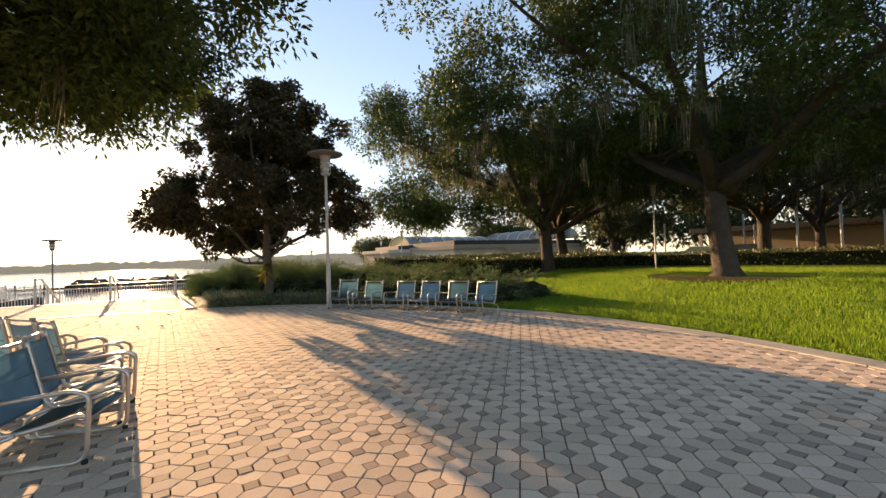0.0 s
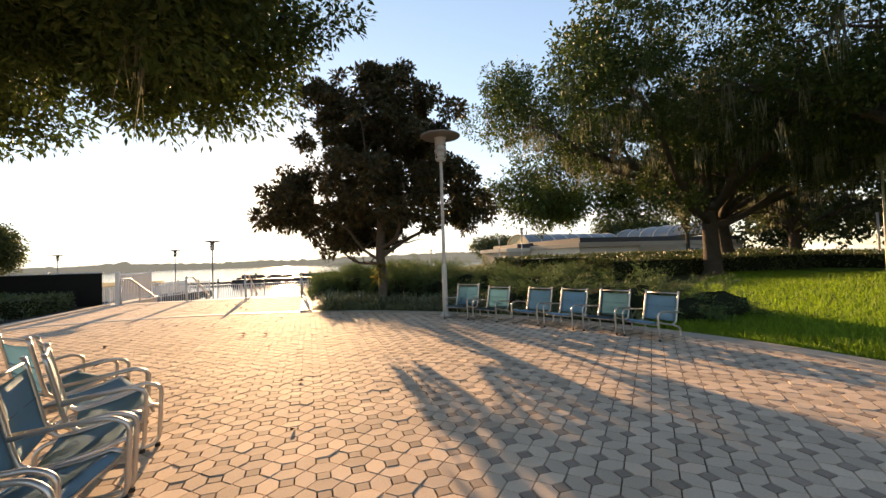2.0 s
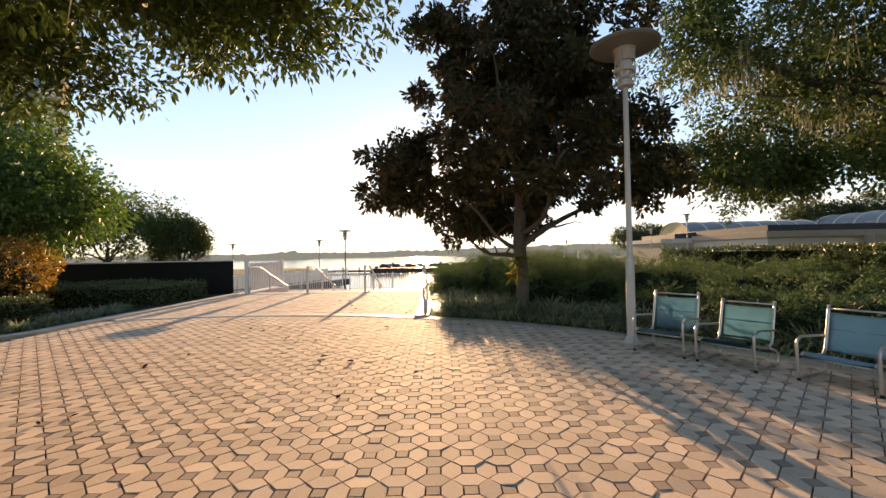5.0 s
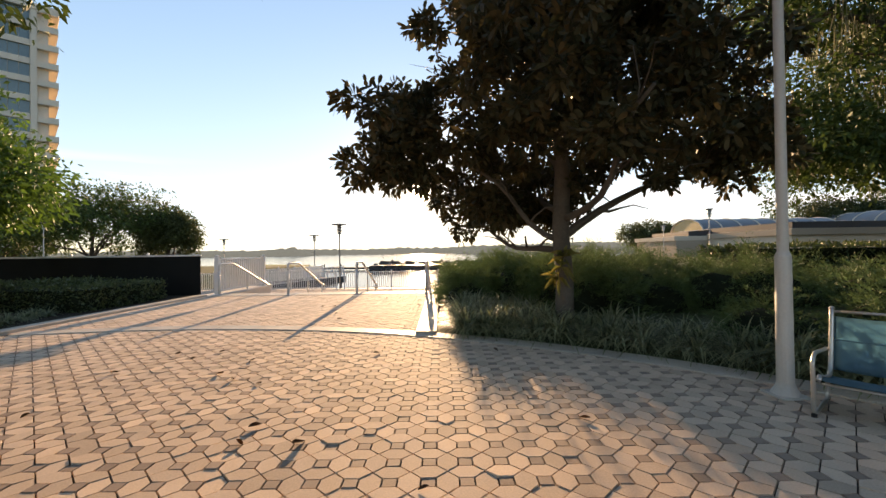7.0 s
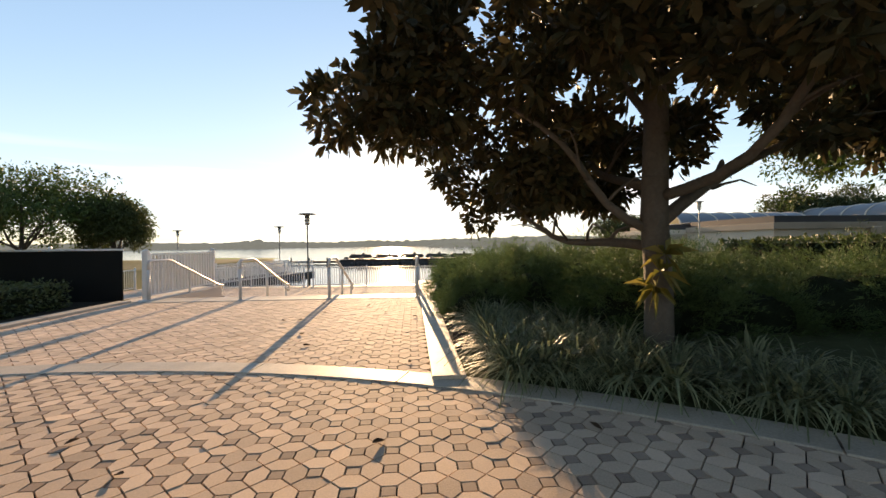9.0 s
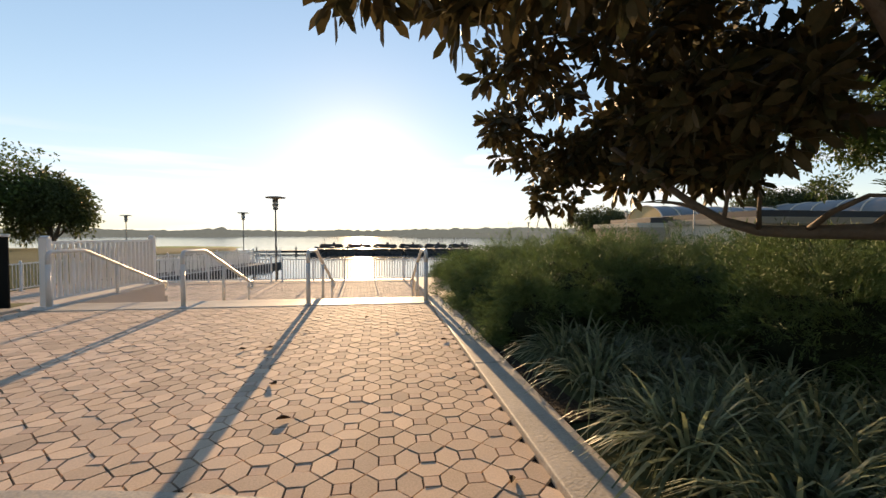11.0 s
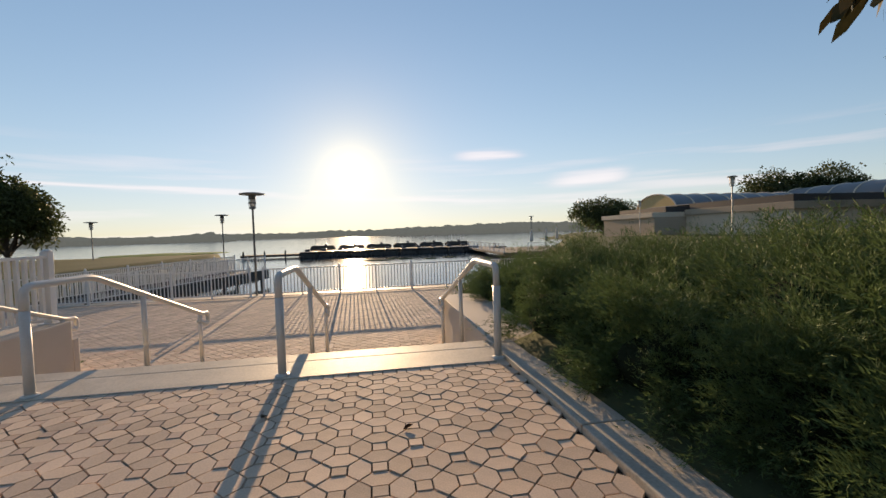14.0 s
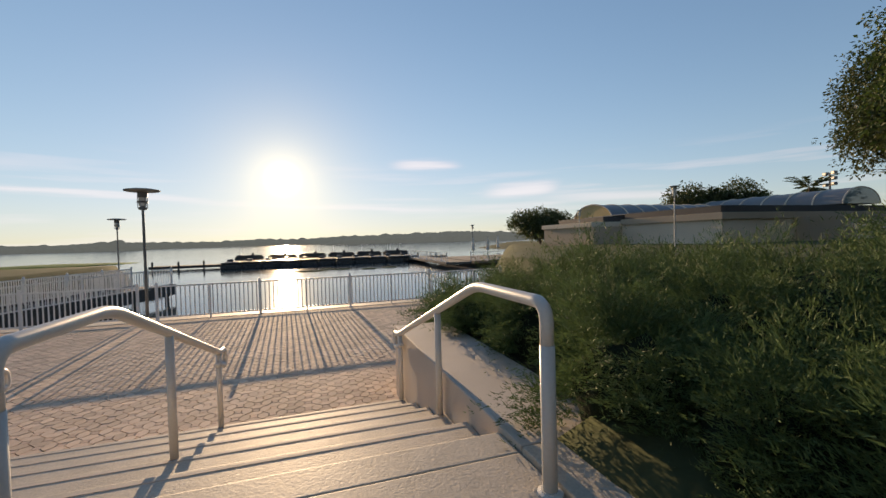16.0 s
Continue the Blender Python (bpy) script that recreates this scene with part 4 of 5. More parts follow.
# the oak in the middle of the plaza
oak(31, (CX - 0.3, CY + 0.2, 0.0), 0.34, 7.0, 4.25, 8.6, 16500, (0.125, 0.058), M_OAK, "dark live oak standing in the paved plaza", per=10, gap=0.48, limbs_n=11, hang=24, lobes=300,
    masses=[(2.9, 4.2, 5.2, 1.7, 1.6, 0.9), (2.3, 5.6, 4.6, 1.3, 1.1, 0.75), (3.6, 5.0, 5.6, 1.2, 1.2, 0.7), (2.2, 3.6, 4.9, 2.0, 2.2, 1.0), (0.8, 4.7, 4.7, 2.0, 1.5, 0.95), (-2.5, 3.9, 4.5, 2.4, 2.2, 1.0), (-4.2, 0.5, 4.8, 2.2, 2.5, 1.0), (3.6, 0.5, 5.2, 2.2, 2.6, 1.0),
            (3.0, -3.0, 5.2, 2.2, 2.2, 1.0), (0, 0, 6.6, 3.4, 3.4, 1.3), (0.5, 2.0, 5.6, 2.8, 2.4, 0.9), (-1, -4, 5.0, 3.0, 2.0, 1.0), (-1.6, 6.0, 4.15, 1.9, 1.6, 0.9), (0.8, 5.9, 4.9, 1.8, 1.4, 0.9)])
ring_bed = empty("tree_planter", (CX - 0.3, CY + 0.2, 0))
part("planter_rim", lathe(bmesh.new(), [(1.1, 0), (1.1, 0.10), (1.0, 0.10), (1.0, 0.03)], 32), M_CONC, ring_bed)
tagged(ring_bed, "round concrete planter edge at the oak's foot", "planter")
bm = bmesh.new()
bmesh.ops.create_circle(bm, cap_ends=True, radius=2.6, segments=40, matrix=Matrix.Translation((16.75, 8.06, 0.31)))
tagged(part("mulch_ring", bm, M_MULCH), "ring of brown mulch round the big oak", "mulch", kind="structure")

# trees by the lake on the west side
def round_tree(seed, base, w, h, mat, label, clusters=2300, leaf=(0.34, 0.17), cone=False, stem=1.2):
    rng = np.random.default_rng(seed)
    if cone:
        blobs = [(rng.normal() * 0.2, rng.normal() * 0.2, stem + (h - stem) * (0.1 + 0.85 * k / 6), w * (1 - 0.8 * k / 6), w * (1 - 0.8 * k / 6), (h - stem) * 0.13) for k in range(7)]
    else:
        blobs = [(w * 0.55 * math.cos(q), w * 0.55 * math.sin(q), stem + (h - stem) * rng.uniform(0.25, 0.65), w * 0.5, w * 0.5, (h - stem) * 0.28) for q in np.linspace(0, 6.28, 9)[:-1]]
        blobs.append((0, 0, h - (h - stem) * 0.3, w * 0.6, w * 0.6, (h - stem) * 0.3))
    limbs = [((0, 0, stem), (b[0], b[1], b[2]), 0.12, 0.03, 0.1) for b in blobs[:6]]
    return tree("shade_tree", seed, base, [(0, 0, 0.2, 0.22), (0, 0, stem, 0.18), (0, 0, h * 0.7, 0.06)], limbs, blobs, clusters, 8, 0.4, leaf, mat, M_BARK, label, gap=0.55, gap_scale=0.6, shell=0.3)


round_tree(41, (-35.5, 54.0, -0.2), 8.3, 9.8, M_OAK, "round dark shade tree at the lake edge")
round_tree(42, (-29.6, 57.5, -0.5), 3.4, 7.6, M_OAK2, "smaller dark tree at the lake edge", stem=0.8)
round_tree(43, (-48.0, 56.0, -0.2), 7.0, 9.5, M_OAK, "round shade tree near the hotel tower")
round_tree(44, (-10.6, 19.4, 0.0), 2.9, 6.3, M_LIME, "light green young tree behind the flower bed", clusters=3200, leaf=(0.18, 0.085), stem=1.6)
round_tree(45, (-15.2, 18.5, 0.0), 3.6, 9.0, M_OAK, "leafy tree behind the flower bed", clusters=2600, leaf=(0.22, 0.1), stem=1.5)
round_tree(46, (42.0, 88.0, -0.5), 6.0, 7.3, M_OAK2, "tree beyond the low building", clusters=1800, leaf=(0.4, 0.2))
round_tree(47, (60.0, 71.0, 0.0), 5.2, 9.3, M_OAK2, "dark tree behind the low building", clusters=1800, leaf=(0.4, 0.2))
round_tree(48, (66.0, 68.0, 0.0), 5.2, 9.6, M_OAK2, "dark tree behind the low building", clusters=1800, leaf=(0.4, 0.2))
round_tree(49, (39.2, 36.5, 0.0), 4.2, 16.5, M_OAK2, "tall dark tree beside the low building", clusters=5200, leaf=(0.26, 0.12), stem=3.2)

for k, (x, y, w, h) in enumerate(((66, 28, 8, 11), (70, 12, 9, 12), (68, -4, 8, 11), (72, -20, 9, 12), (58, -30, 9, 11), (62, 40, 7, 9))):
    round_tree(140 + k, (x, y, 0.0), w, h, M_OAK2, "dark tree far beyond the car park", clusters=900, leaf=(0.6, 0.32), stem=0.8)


def palm(at, h, seed):
    p = empty("palm_tree", at)
    part("trunk", tube(bmesh.new(), [(0, 0, 0), (0.1, 0, h * 0.5), (0, 0, h)], [0.28, 0.22, 0.2], 10), M_BARK, p, smooth=True)
    rng = np.random.default_rng(seed)
    for k in range(22):
        q, up = rng.uniform(0, 6.28), rng.uniform(-0.35, 1.1)
        L = rng.uniform(2.3, 3.1)
        d = np.array([math.cos(q), math.sin(q), up])
        bs, ds = [], []
        for j in range(14):
            t = 0.15 + 0.85 * j / 13
            o = d * L * t + np.array([0, 0, -0.9 * t * t + h])
            for s in (-1, 1):
                bs.append(o)
                ds.append(np.array([-math.sin(q) * s, math.cos(q) * s, -0.25]) + d * 0.7)
        v, f = blade_arrays(rng, np.array(bs), np.array(ds), 0.75, 0.20)
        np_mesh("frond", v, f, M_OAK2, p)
    return tagged(p, "palm tree with a round head of fronds", "palm")


palm((71.0, 61.0, 0.0), 7.4, 3)
palm((-52.0, 62.0, 0.0), 7.0, 4)
palm((78.0, 52.0, 0.0), 7.5, 5)

# ---- planting beds ----
bedsoil = empty("planting_bed")
tagged(bedsoil, "dark soil under the shrubs", "soil", kind="structure")
part("soil", boxed(1.97, 14.0, 17.0, 22.52, -0.3, 0.02), M_SOIL, bedsoil)
part("soil", boxed(2.41, 8.5, 22.52, 27.4, -1.1, -0.02), M_SOIL, bedsoil)
part("soil", boxed(-16, -5.23, 14.95, 22.2, -0.3, 0.02), M_SOIL, bedsoil)


def juniper(seed, w, h, n, m, blade_l, blade_w):
    """A spreading juniper: feathery sprays all over a low core, near-black as painted shade."""
    rng = np.random.default_rng(seed)
    j = empty("juniper_shrub")
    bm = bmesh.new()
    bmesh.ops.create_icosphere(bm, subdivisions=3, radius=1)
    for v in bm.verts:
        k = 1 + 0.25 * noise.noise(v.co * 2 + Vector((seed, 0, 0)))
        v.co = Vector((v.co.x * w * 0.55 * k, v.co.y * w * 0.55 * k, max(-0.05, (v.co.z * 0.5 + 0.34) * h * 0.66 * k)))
    part("shade_core", bm, M_INNER_SHADE, j, smooth=True)
    tufts_n = 28
    d0 = unit(rng.normal(size=(tufts_n, 3)))
    d0[:, 2] = np.abs(d0[:, 2]) - 0.15
    d0 = unit(d0)
    which = rng.integers(0, tufts_n, n)
    d = unit(d0[which] + rng.normal(size=(n, 3)) * 0.12)
    reach = rng.uniform(0.52, 1.12, tufts_n)
    p = d * np.array([w * 0.80, w * 0.80, h * 0.78]) * (reach[which] * rng.uniform(0.70, 1.0, n))[:, None]
    p[:, 2] = np.maximum(0.05, p[:, 2] + 0.05)
    # arms of one tuft lean the same way, out and a little up
    arm = unit(d0 * np.array([1, 1, 0.35]) + rng.normal(size=(tufts_n, 3)) * np.array([0.35, 0.35, 0.1]) + np.array([0, 0, 0.22]))
    ax = unit(arm[which] + rng.normal(size=(n, 3)) * np.array([0.28, 0.28, 0.20]))
    L = rng.uniform(0.26, 0.50, n) + 0.25 * (rng.uniform(0, 1, n) < 0.10)
    # each spray is a feather: paired side twigs that shorten towards a nodding tip
    fan = unit(np.cross(ax, unit(rng.normal(size=(n, 3)) * 0.6 + np.array([0, 0, 1.0]))))
    t = rng.integers(0, 9, (n, m)) / 9.0
    side = rng.choice([-1.0, 1.0], (n, m)) * (rng.uniform(0, 1, (n, m)) < 0.86)
    along = rng.uniform(0, 1, (n, m))
    twig = unit((ax[:, None, :] * 0.80 + fan[:, None, :] * (side * 0.62)[:, :, None] + np.array([0, 0, 0.10])).reshape(-1, 3)).reshape(n, m, 3)
    b = p[:, None, :] + ax[:, None, :] * (t * L[:, None])[:, :, None] + twig * (along * 0.42 * (1.05 - 0.75 * t) * L[:, None])[:, :, None]
    b = b + rng.normal(size=(n, m, 3)) * 0.006 - np.array([0, 0, 0.22]) * (t ** 2 * L[:, None])[:, :, None]
    bd = twig + rng.normal(size=(n, m, 3)) * 0.20
    v, f = blade_arrays(rng, b.reshape(-1, 3), bd.reshape(-1, 3), blade_l, blade_w)
    np_mesh("sprays", v, f, M_JUN, j)["kind"] = "stuff"
    return tagged(j, "spreading green juniper shrub with feathery sprays", "shrub", "junipers")


jun = [juniper(60 + k, 0.85, 1.2, 300, 20, 0.075, 0.014) for k in range(4)]
jun_mid = [juniper(65 + k, 0.85, 1.2, 420, 38, 0.052, 0.0092) for k in range(3)]
jun_near = [juniper(70 + k, 0.85, 1.2, 640, 62, 0.044, 0.0075) for k in range(3)]
spots = []
rj = random.Random(7)
yy = 17.3
while yy < 28.0:
    xx = (2.64 if yy < 22.4 else 2.92) + rj.uniform(-0.05, 0.08)
    while xx < 13.5:
        inside = math.hypot(xx - CX, yy - CY) > 11.1
        if inside and not (yy < 18.6 and xx < 3.9) and not (yy > 22.6 and xx > 8.2) and math.hypot(xx - 3.95, yy - 16.0) > 0.95:
            spots.append((xx, yy))
        xx += 0.92 + rj.uniform(-0.12, 0.16)
    yy += 0.84
q = 12.0
while q < 46:
    for rr in (11.3, 12.1):
        x, y = CX + rr * math.cos(radians(q)), CY + rr * math.sin(radians(q))
        if y < 17.0 and y > 9.6:
            spots.append((x, y))
    q += 4.6
used = set()
for k, (x, y) in enumerate(spots):
    near, mid = x < (4.7 if y < 20 else 3.7) and 17 < y < 26.5, x < 8.0 and y > 16.5
    src = jun_near[k % 3] if near else jun_mid[k % 3] if mid else jun[k % 4]
    s = rj.uniform(0.85, 1.2) if x > 3.5 else rj.uniform(0.82, 0.95)
    z = -0.02 if y < 22.8 else -0.02 - 0.3 * min(1, max(0, (y - 23.6) / 4.0)) * (x < 9)
    h = s * (1.0 if y < 25 else 0.95) * (0.78 if x > 8 or y < 16.5 else 1.12 if x > 3.6 and y > 18.5 else 1.0)
    m = pose(x + rj.uniform(-0.1, 0.1), y + rj.uniform(-0.1, 0.1), z, 0, 0, rj.uniform(0, 360))
    ob = src if src.name not in used else copy_thing(src, m)
    used.add(src.name)
    ob.matrix_basis = m @ Matrix.Diagonal((s, s, h, 1))


def liriope(seed, blades, length, label):
    rng = np.random.default_rng(seed)
    vs, fs, o = [], [], 0
    for i in range(blades):
        q = rng.uniform(0, 2 * math.pi)
        L = length * rng.uniform(0.6, 1.2)
        lean = rng.uniform(0.5, 1.5)
        dx, dy = math.cos(q), math.sin(q)
        b0 = np.array([dx, dy, 0]) * rng.uniform(0, 0.09)
        w = 0.0115
        pts = []
        for j in range(5):
            t = j / 4
            pts.append(b0 + np.array([dx, dy, 0]) * L * lean * t ** 1.4 * 0.8 + np.array([0, 0, L * (t * (1.15 - 0.2 * lean) - 0.72 * lean * t ** 2.4)]))
        s = np.array([-dy, dx, 0])
        for j, p in enumerate(pts):
            ww = w * (1 - (j / 4) ** 2 * 0.92)
            vs += [p - s * ww, p + s * ww]
        for j in range(4):
            a = o + 2 * j
            fs.append((a, a + 1, a + 3, a + 2))
        o += 10
    ob = np_mesh("liriope_tuft", vs, fs, M_LIR)
    return tagged(ob, label, "grass tuft", "liriope border")


tufts = [liriope(80 + k, 130, 0.50, "arching green liriope grass tuft in the bed") for k in range(3)]
places = []
q = 20.0
while q < 63.5:
    for rr in (10.5, 10.8, 11.15):
        if q > 39 or rr < 10.6:
            places.append((CX + rr * math.cos(radians(q)), CY + rr * math.sin(radians(q))))
    q += 1.5
for k in range(46):
    places.append((2.42 + rj.uniform(0, 1.4), 15.7 + rj.uniform(0, 2.6)))
for k in range(11):
    places.append((-5.55 - 0.05 * k, 14.9 + 0.33 * k))
for k in range(26):
    places.append((-5.6 - rj.uniform(0, 5), 14.2 + rj.uniform(0, 0.7)))
used = [False] * 3
for k, (x, y) in enumerate(places):
    v = k % 3
    s = rj.uniform(0.85, 1.25) * (1.0 if 1.9 < x < 4 and 15.5 < y < 18.5 else 0.72 if x < -5 else 1.0)
    m = pose(x + rj.uniform(-0.06, 0.06), y + rj.uniform(-0.06, 0.06), 0.01, 0, 0, rj.uniform(0, 360))
    ob = tufts[v] if not used[v] else copy_thing(tufts[v], m)
    used[v] = True
    ob.matrix_basis = m @ Matrix.Diagonal((s, s, s, 1))


def hedge(seed, x0, x1, y0, y1, z0, z1, n, leaf, mat, label, name="clipped_hedge", ball=False):
    rng = np.random.default_rng(seed)
    h = empty(name, ((x0 + x1) / 2, (y0 + y1) / 2, z0))
    w, d, t = (x1 - x0) / 2, (y1 - y0) / 2, z1 - z0
    bm = bmesh.new()
    if ball:
        bmesh.ops.create_icosphere(bm, subdivisions=3, radius=1)
        for v in bm.verts:
            v.co = Vector((v.co.x * w * 0.72, v.co.y * d * 0.72, max(0, (v.co.z * 0.5 + 0.48) * t * 0.76)))
        p = unit(rng.normal(size=(n, 3)))
        lump = np.array([1 + 0.28 * noise.noise(Vector(q) * 2.2) for q in p])
        pos = p * np.array([w, d, t * 0.5]) * (lump * rng.uniform(0.75, 1.06, n))[:, None] + np.array([0, 0, t * 0.5])
    else:
        box(bm, -w * 0.985 + 0.05, w * 0.985 - 0.05, -d + 0.06, d - 0.06, 0, t - 0.07)
        u = rng.uniform(-1, 1, (n, 3))
        side = rng.integers(0, 10, n)
        pos = u * np.array([w, d, t / 2])
        pos[side < 5, 2] = t / 2
        pos[side == 5, 0] = -w
        pos[side == 6, 0] = w
        pos[(side > 6) & (side < 9), 1] = -d
        pos[side == 9, 1] = d
        p = pos / np.array([w, d, t / 2])
        pos += rng.normal(size=(n, 3)) * 0.035 + np.array([0, 0, t / 2])
        pos[:, 2] += 0.05 * np.sin(pos[:, 0] * 2.1) * (side < 5)
    # Near-black core: shade between the hedge leaves put in as colour.
    part("shade_core", bm, M_INNER_SHADE, h)
    v, f = leaf_arrays(rng, pos, unit(rng.normal(size=(n, 3))) + unit(p) * 0.8 + np.array([0, 0, 0.3]), leaf[0], leaf[1], 0.1)
    np_mesh("foliage", v, f, mat, h)["kind"] = "stuff"
    return tagged(h, label, "hedge")


hedge(91, -11.5, -5.7, 18.6, 21.2, 0, 0.56, 9000, (0.075, 0.04), M_HEDGE, "low clipped dark green hedge before the screen")
hedge(92, -13.0, -8.6, 16.0, 18.3, 0, 0.55, 5000, (0.075, 0.04), M_HEDGE, "low clipped hedge in the flower bed")
hedge(97, -13.0, -6.5, 15.0, 16.5, 0, 0.50, 7500, (0.075, 0.04), M_HEDGE, "low dark green hedge along the kerb")
hedge(93, -10.0, -7.7, 16.6, 18.6, 0, 1.95, 6000, (0.10, 0.05), M_ORANGE, "rounded shrub with orange autumn-coloured leaves", "orange_shrub", True)
hedge(94, 12.0, 33.0, 22.6, 25.4, 0.1, 1.25, 9000, (0.16, 0.08), M_HEDGE, "long clipped hedge before the low building")
hedge(95, 13.5, 30.0, 17.6, 19.6, 0.2, 1.05, 7000, (0.14, 0.07), M_HEDGE, "dark hedge behind the lawn")
hedge(96, 26.0, 28.2, -14.0, 17.6, 0.2, 1.0, 9000, (0.14, 0.07), M_HEDGE, "dark hedge along the far side of the lawn")

# ---- lawn ----
lx = np.arange(5.0, 27.6, 0.4)
ly = np.arange(-16, 18.0, 0.4)
LX, LY = np.meshgrid(lx, ly)
LZ = land_height(LX, LY) + 0.012
ii = np.arange(len(ly) - 1)[:, None] * len(lx) + np.arange(len(lx) - 1)[None, :]
lf = np.stack([ii, ii + 1, ii + len(lx) + 1, ii + len(lx)], axis=-1).reshape(-1, 4)
cen = np.stack([LX[:-1, :-1].ravel() + 0.2, LY[:-1, :-1].ravel() + 0.2], axis=1)
ok = np.hypot(cen[:, 0] - CX, cen[:, 1] - CY) > RING_R - 0.02
ok &= (cen[:, 1] < 10.0 + 0.62 * (cen[:, 0] - 7.4))
lawn = np_mesh("lawn", np.stack([LX, LY, LZ], axis=-1).reshape(-1, 3), lf[ok], M_TURF, smooth=True)
tagged(lawn, "bright green mown lawn rising from the plaza", "lawn", kind="structure")
rng = np.random.default_rng(9)
n = 270000
rad = RING_R + 0.05 + 15 * rng.uniform(0, 1, n) ** 1.7
ang = rng.uniform(-70, 48, n)
bx, by = CX + rad * np.cos(np.radians(ang)), CY + rad * np.sin(np.radians(ang))
keep = (by < 10.0 + 0.62 * (bx - 7.4)) & (bx < 26) & (by > -8) & (np.hypot(bx - 16.75, by - 8.06) > 2.4)
bx, by = bx[keep], by[keep]
base = np.stack([bx, by, land_height(bx, by) + 0.008], axis=1)
v, f = blade_arrays(rng, base, rng.normal(size=base.shape) * 0.45 + np.array([0, 0, 1.0]), 0.10, 0.018)
tagged(np_mesh("grass", v, f, M_GRASS), "short bright grass blades of the lawn", "grass", kind="stuff")

# ---- buildings ----
pav = empty("resort_building", (0, 0, 0))
pav.scale = (1, 1, 0.82)
part("wall", boxed(31.8, 58.0, 44.4, 55.3, -0.5, 2.75), M_STUCCO, pav)
part("parapet", boxed(31.6, 58.2, 44.2, 55.29, 2.75, 3.45, 0.03), M_STUCCO2, pav)
part("fascia", boxed(32.1, 58.0, 44.7, 55.2, 3.45, 4.15), M_FASCIA, pav)
part("bay", boxed(40.5, 46.0, 43.4, 44.39, -0.5, 2.9, 0.03), M_STUCCO2, pav)
# North block in darker tan: its shaded face put into the wall colour.
part("wall", boxed(28.2, 58.0, 55.31, 64.5, -0.5, 2.6), M_STUCCO2, pav)
part("parapet", boxed(28.0, 58.2, 55.31, 64.7, 2.6, 3.2, 0.03), M_STUCCO, pav)
part("fascia", boxed(30.0, 58.0, 56.0, 64.0, 3.2, 3.9), M_FASCIA, pav)
part("roof", boxed(33, 58, 46, 63, 4.12, 4.22, 0.02), M_ROOFM, pav)
for x in (48.2, 49.4):
    w = part("window", boxed(x, x + 0.9, 44.36, 44.40, 0.9, 2.1), M_GLASSD, pav)
    part("frame", boxed(x - 0.06, x + 0.96, 44.33, 44.365, 2.1, 2.2), M_FASCIA, w)


def vault(x0, x1, y, r, z, rise, seg, gable):
    """A barrel roof with ribs, running along x."""
    v = empty("barrel_roof", (0, 0, 0))
    v.parent = pav
    bm = bmesh.new()
    rings = []
    for x in (x0, x1):
        rings.append([bm.verts.new((x, y - r * math.cos(math.pi * k / 20), z + rise * math.sin(math.pi * k / 20))) for k in range(21)])
    for k in range(20):
        bm.faces.new((rings[0][k], rings[0][k + 1], rings[1][k + 1], rings[1][k]))
    shell = part("shell", bm, M_ROOFM, v, smooth=True)
    bm = bmesh.new()
    bm.faces.new([bm.verts.new((x0 + 0.05, y - r * 0.97 * math.cos(math.pi * k / 20), z + rise * 0.97 * math.sin(math.pi * k / 20))) for k in range(21)])
    part("gable", bm, gable, v)
    for i in range(seg + 1):
        x = x0 + (x1 - x0) * i / seg
        part("rib", tube(bmesh.new(), [(x, y - (r + 0.03) * math.cos(math.pi * k / 20), z + (rise + 0.03) * math.sin(math.pi * k / 20)) for k in range(21)], 0.09, 6), M_STUCCO, v)
    return v


vault(33.3, 50.0, 62.0, 3.4, 3.9, 2.1, 7, M_AMBER)
east = vault(-49.6, -70.0, 60.0, 3.3, 0, 2.3, 7, M_GLASSD)
east.matrix_basis = pose(0, 0, 4.9, 0, 0, -90)
tagged(pav, "low cream stucco building with dark fascia and barrel roofs", "building")

tower = empty("hotel_tower", (-62.6, 79.5, -0.5), 46)
W, D, FL, NF = 26.0, 16.0, 3.05, 14
part("core", boxed(-W, -1.2, 0.5, D, 0, FL * NF), M_TOWER, tower)
part("roof_slab", boxed(-W - 0.3, 0.2, -0.3, D + 0.3, FL * NF, FL * NF + 1.0, 0.05), M_TOWER, tower)
part("end_pier", boxed(-3.4, -2.6, -0.2, 0.5, 0, FL * NF), M_TOWER, tower)
part("end_pier", boxed(-9.4, -8.6, -0.2, 0.5, 0, FL * NF), M_TOWER, tower)
for k in range(NF):
    z = FL * k
    b = part("balcony", boxed(-2.58, 0.0, -0.35, D * 0.9, z + 2.75, z + 3.0, 0.02), M_TOWER, tower)
    part("parapet", boxed(-0.12, 0.0, -0.3, D * 0.88, z + 3.0, z + 3.8), M_TOWER, b)
    part("parapet", boxed(-2.58, -0.13, -0.35, -0.25, z + 3.0, z + 3.75), M_TOWER, b)
    b = part("spandrel", boxed(-8.58, -3.42, 0.05, 0.48, z, z + 1.0, 0.02), M_TOWER, tower)
    for i in range(4):
        x = -8.5 + 1.27 * i
        part("window", boxed(x, x + 1.2, 0.38, 0.46, z + 1.0, z + FL), M_GLASSD, tower)
    b = part("balcony", boxed(-W, -9.42, -0.6, 0.48, z + 2.8, z + 3.0, 0.02), M_TOWER, tower)
    part("parapet", boxed(-W, -9.42, -0.6, -0.5, z + 3.0, z + 3.75), M_TOWER, b)
tagged(tower, "tall cream hotel tower with stacked balconies", "building")

# floodlight mast far behind the building
mast = empty("floodlight_mast", (81.0, 64.0, -2.6), 60)
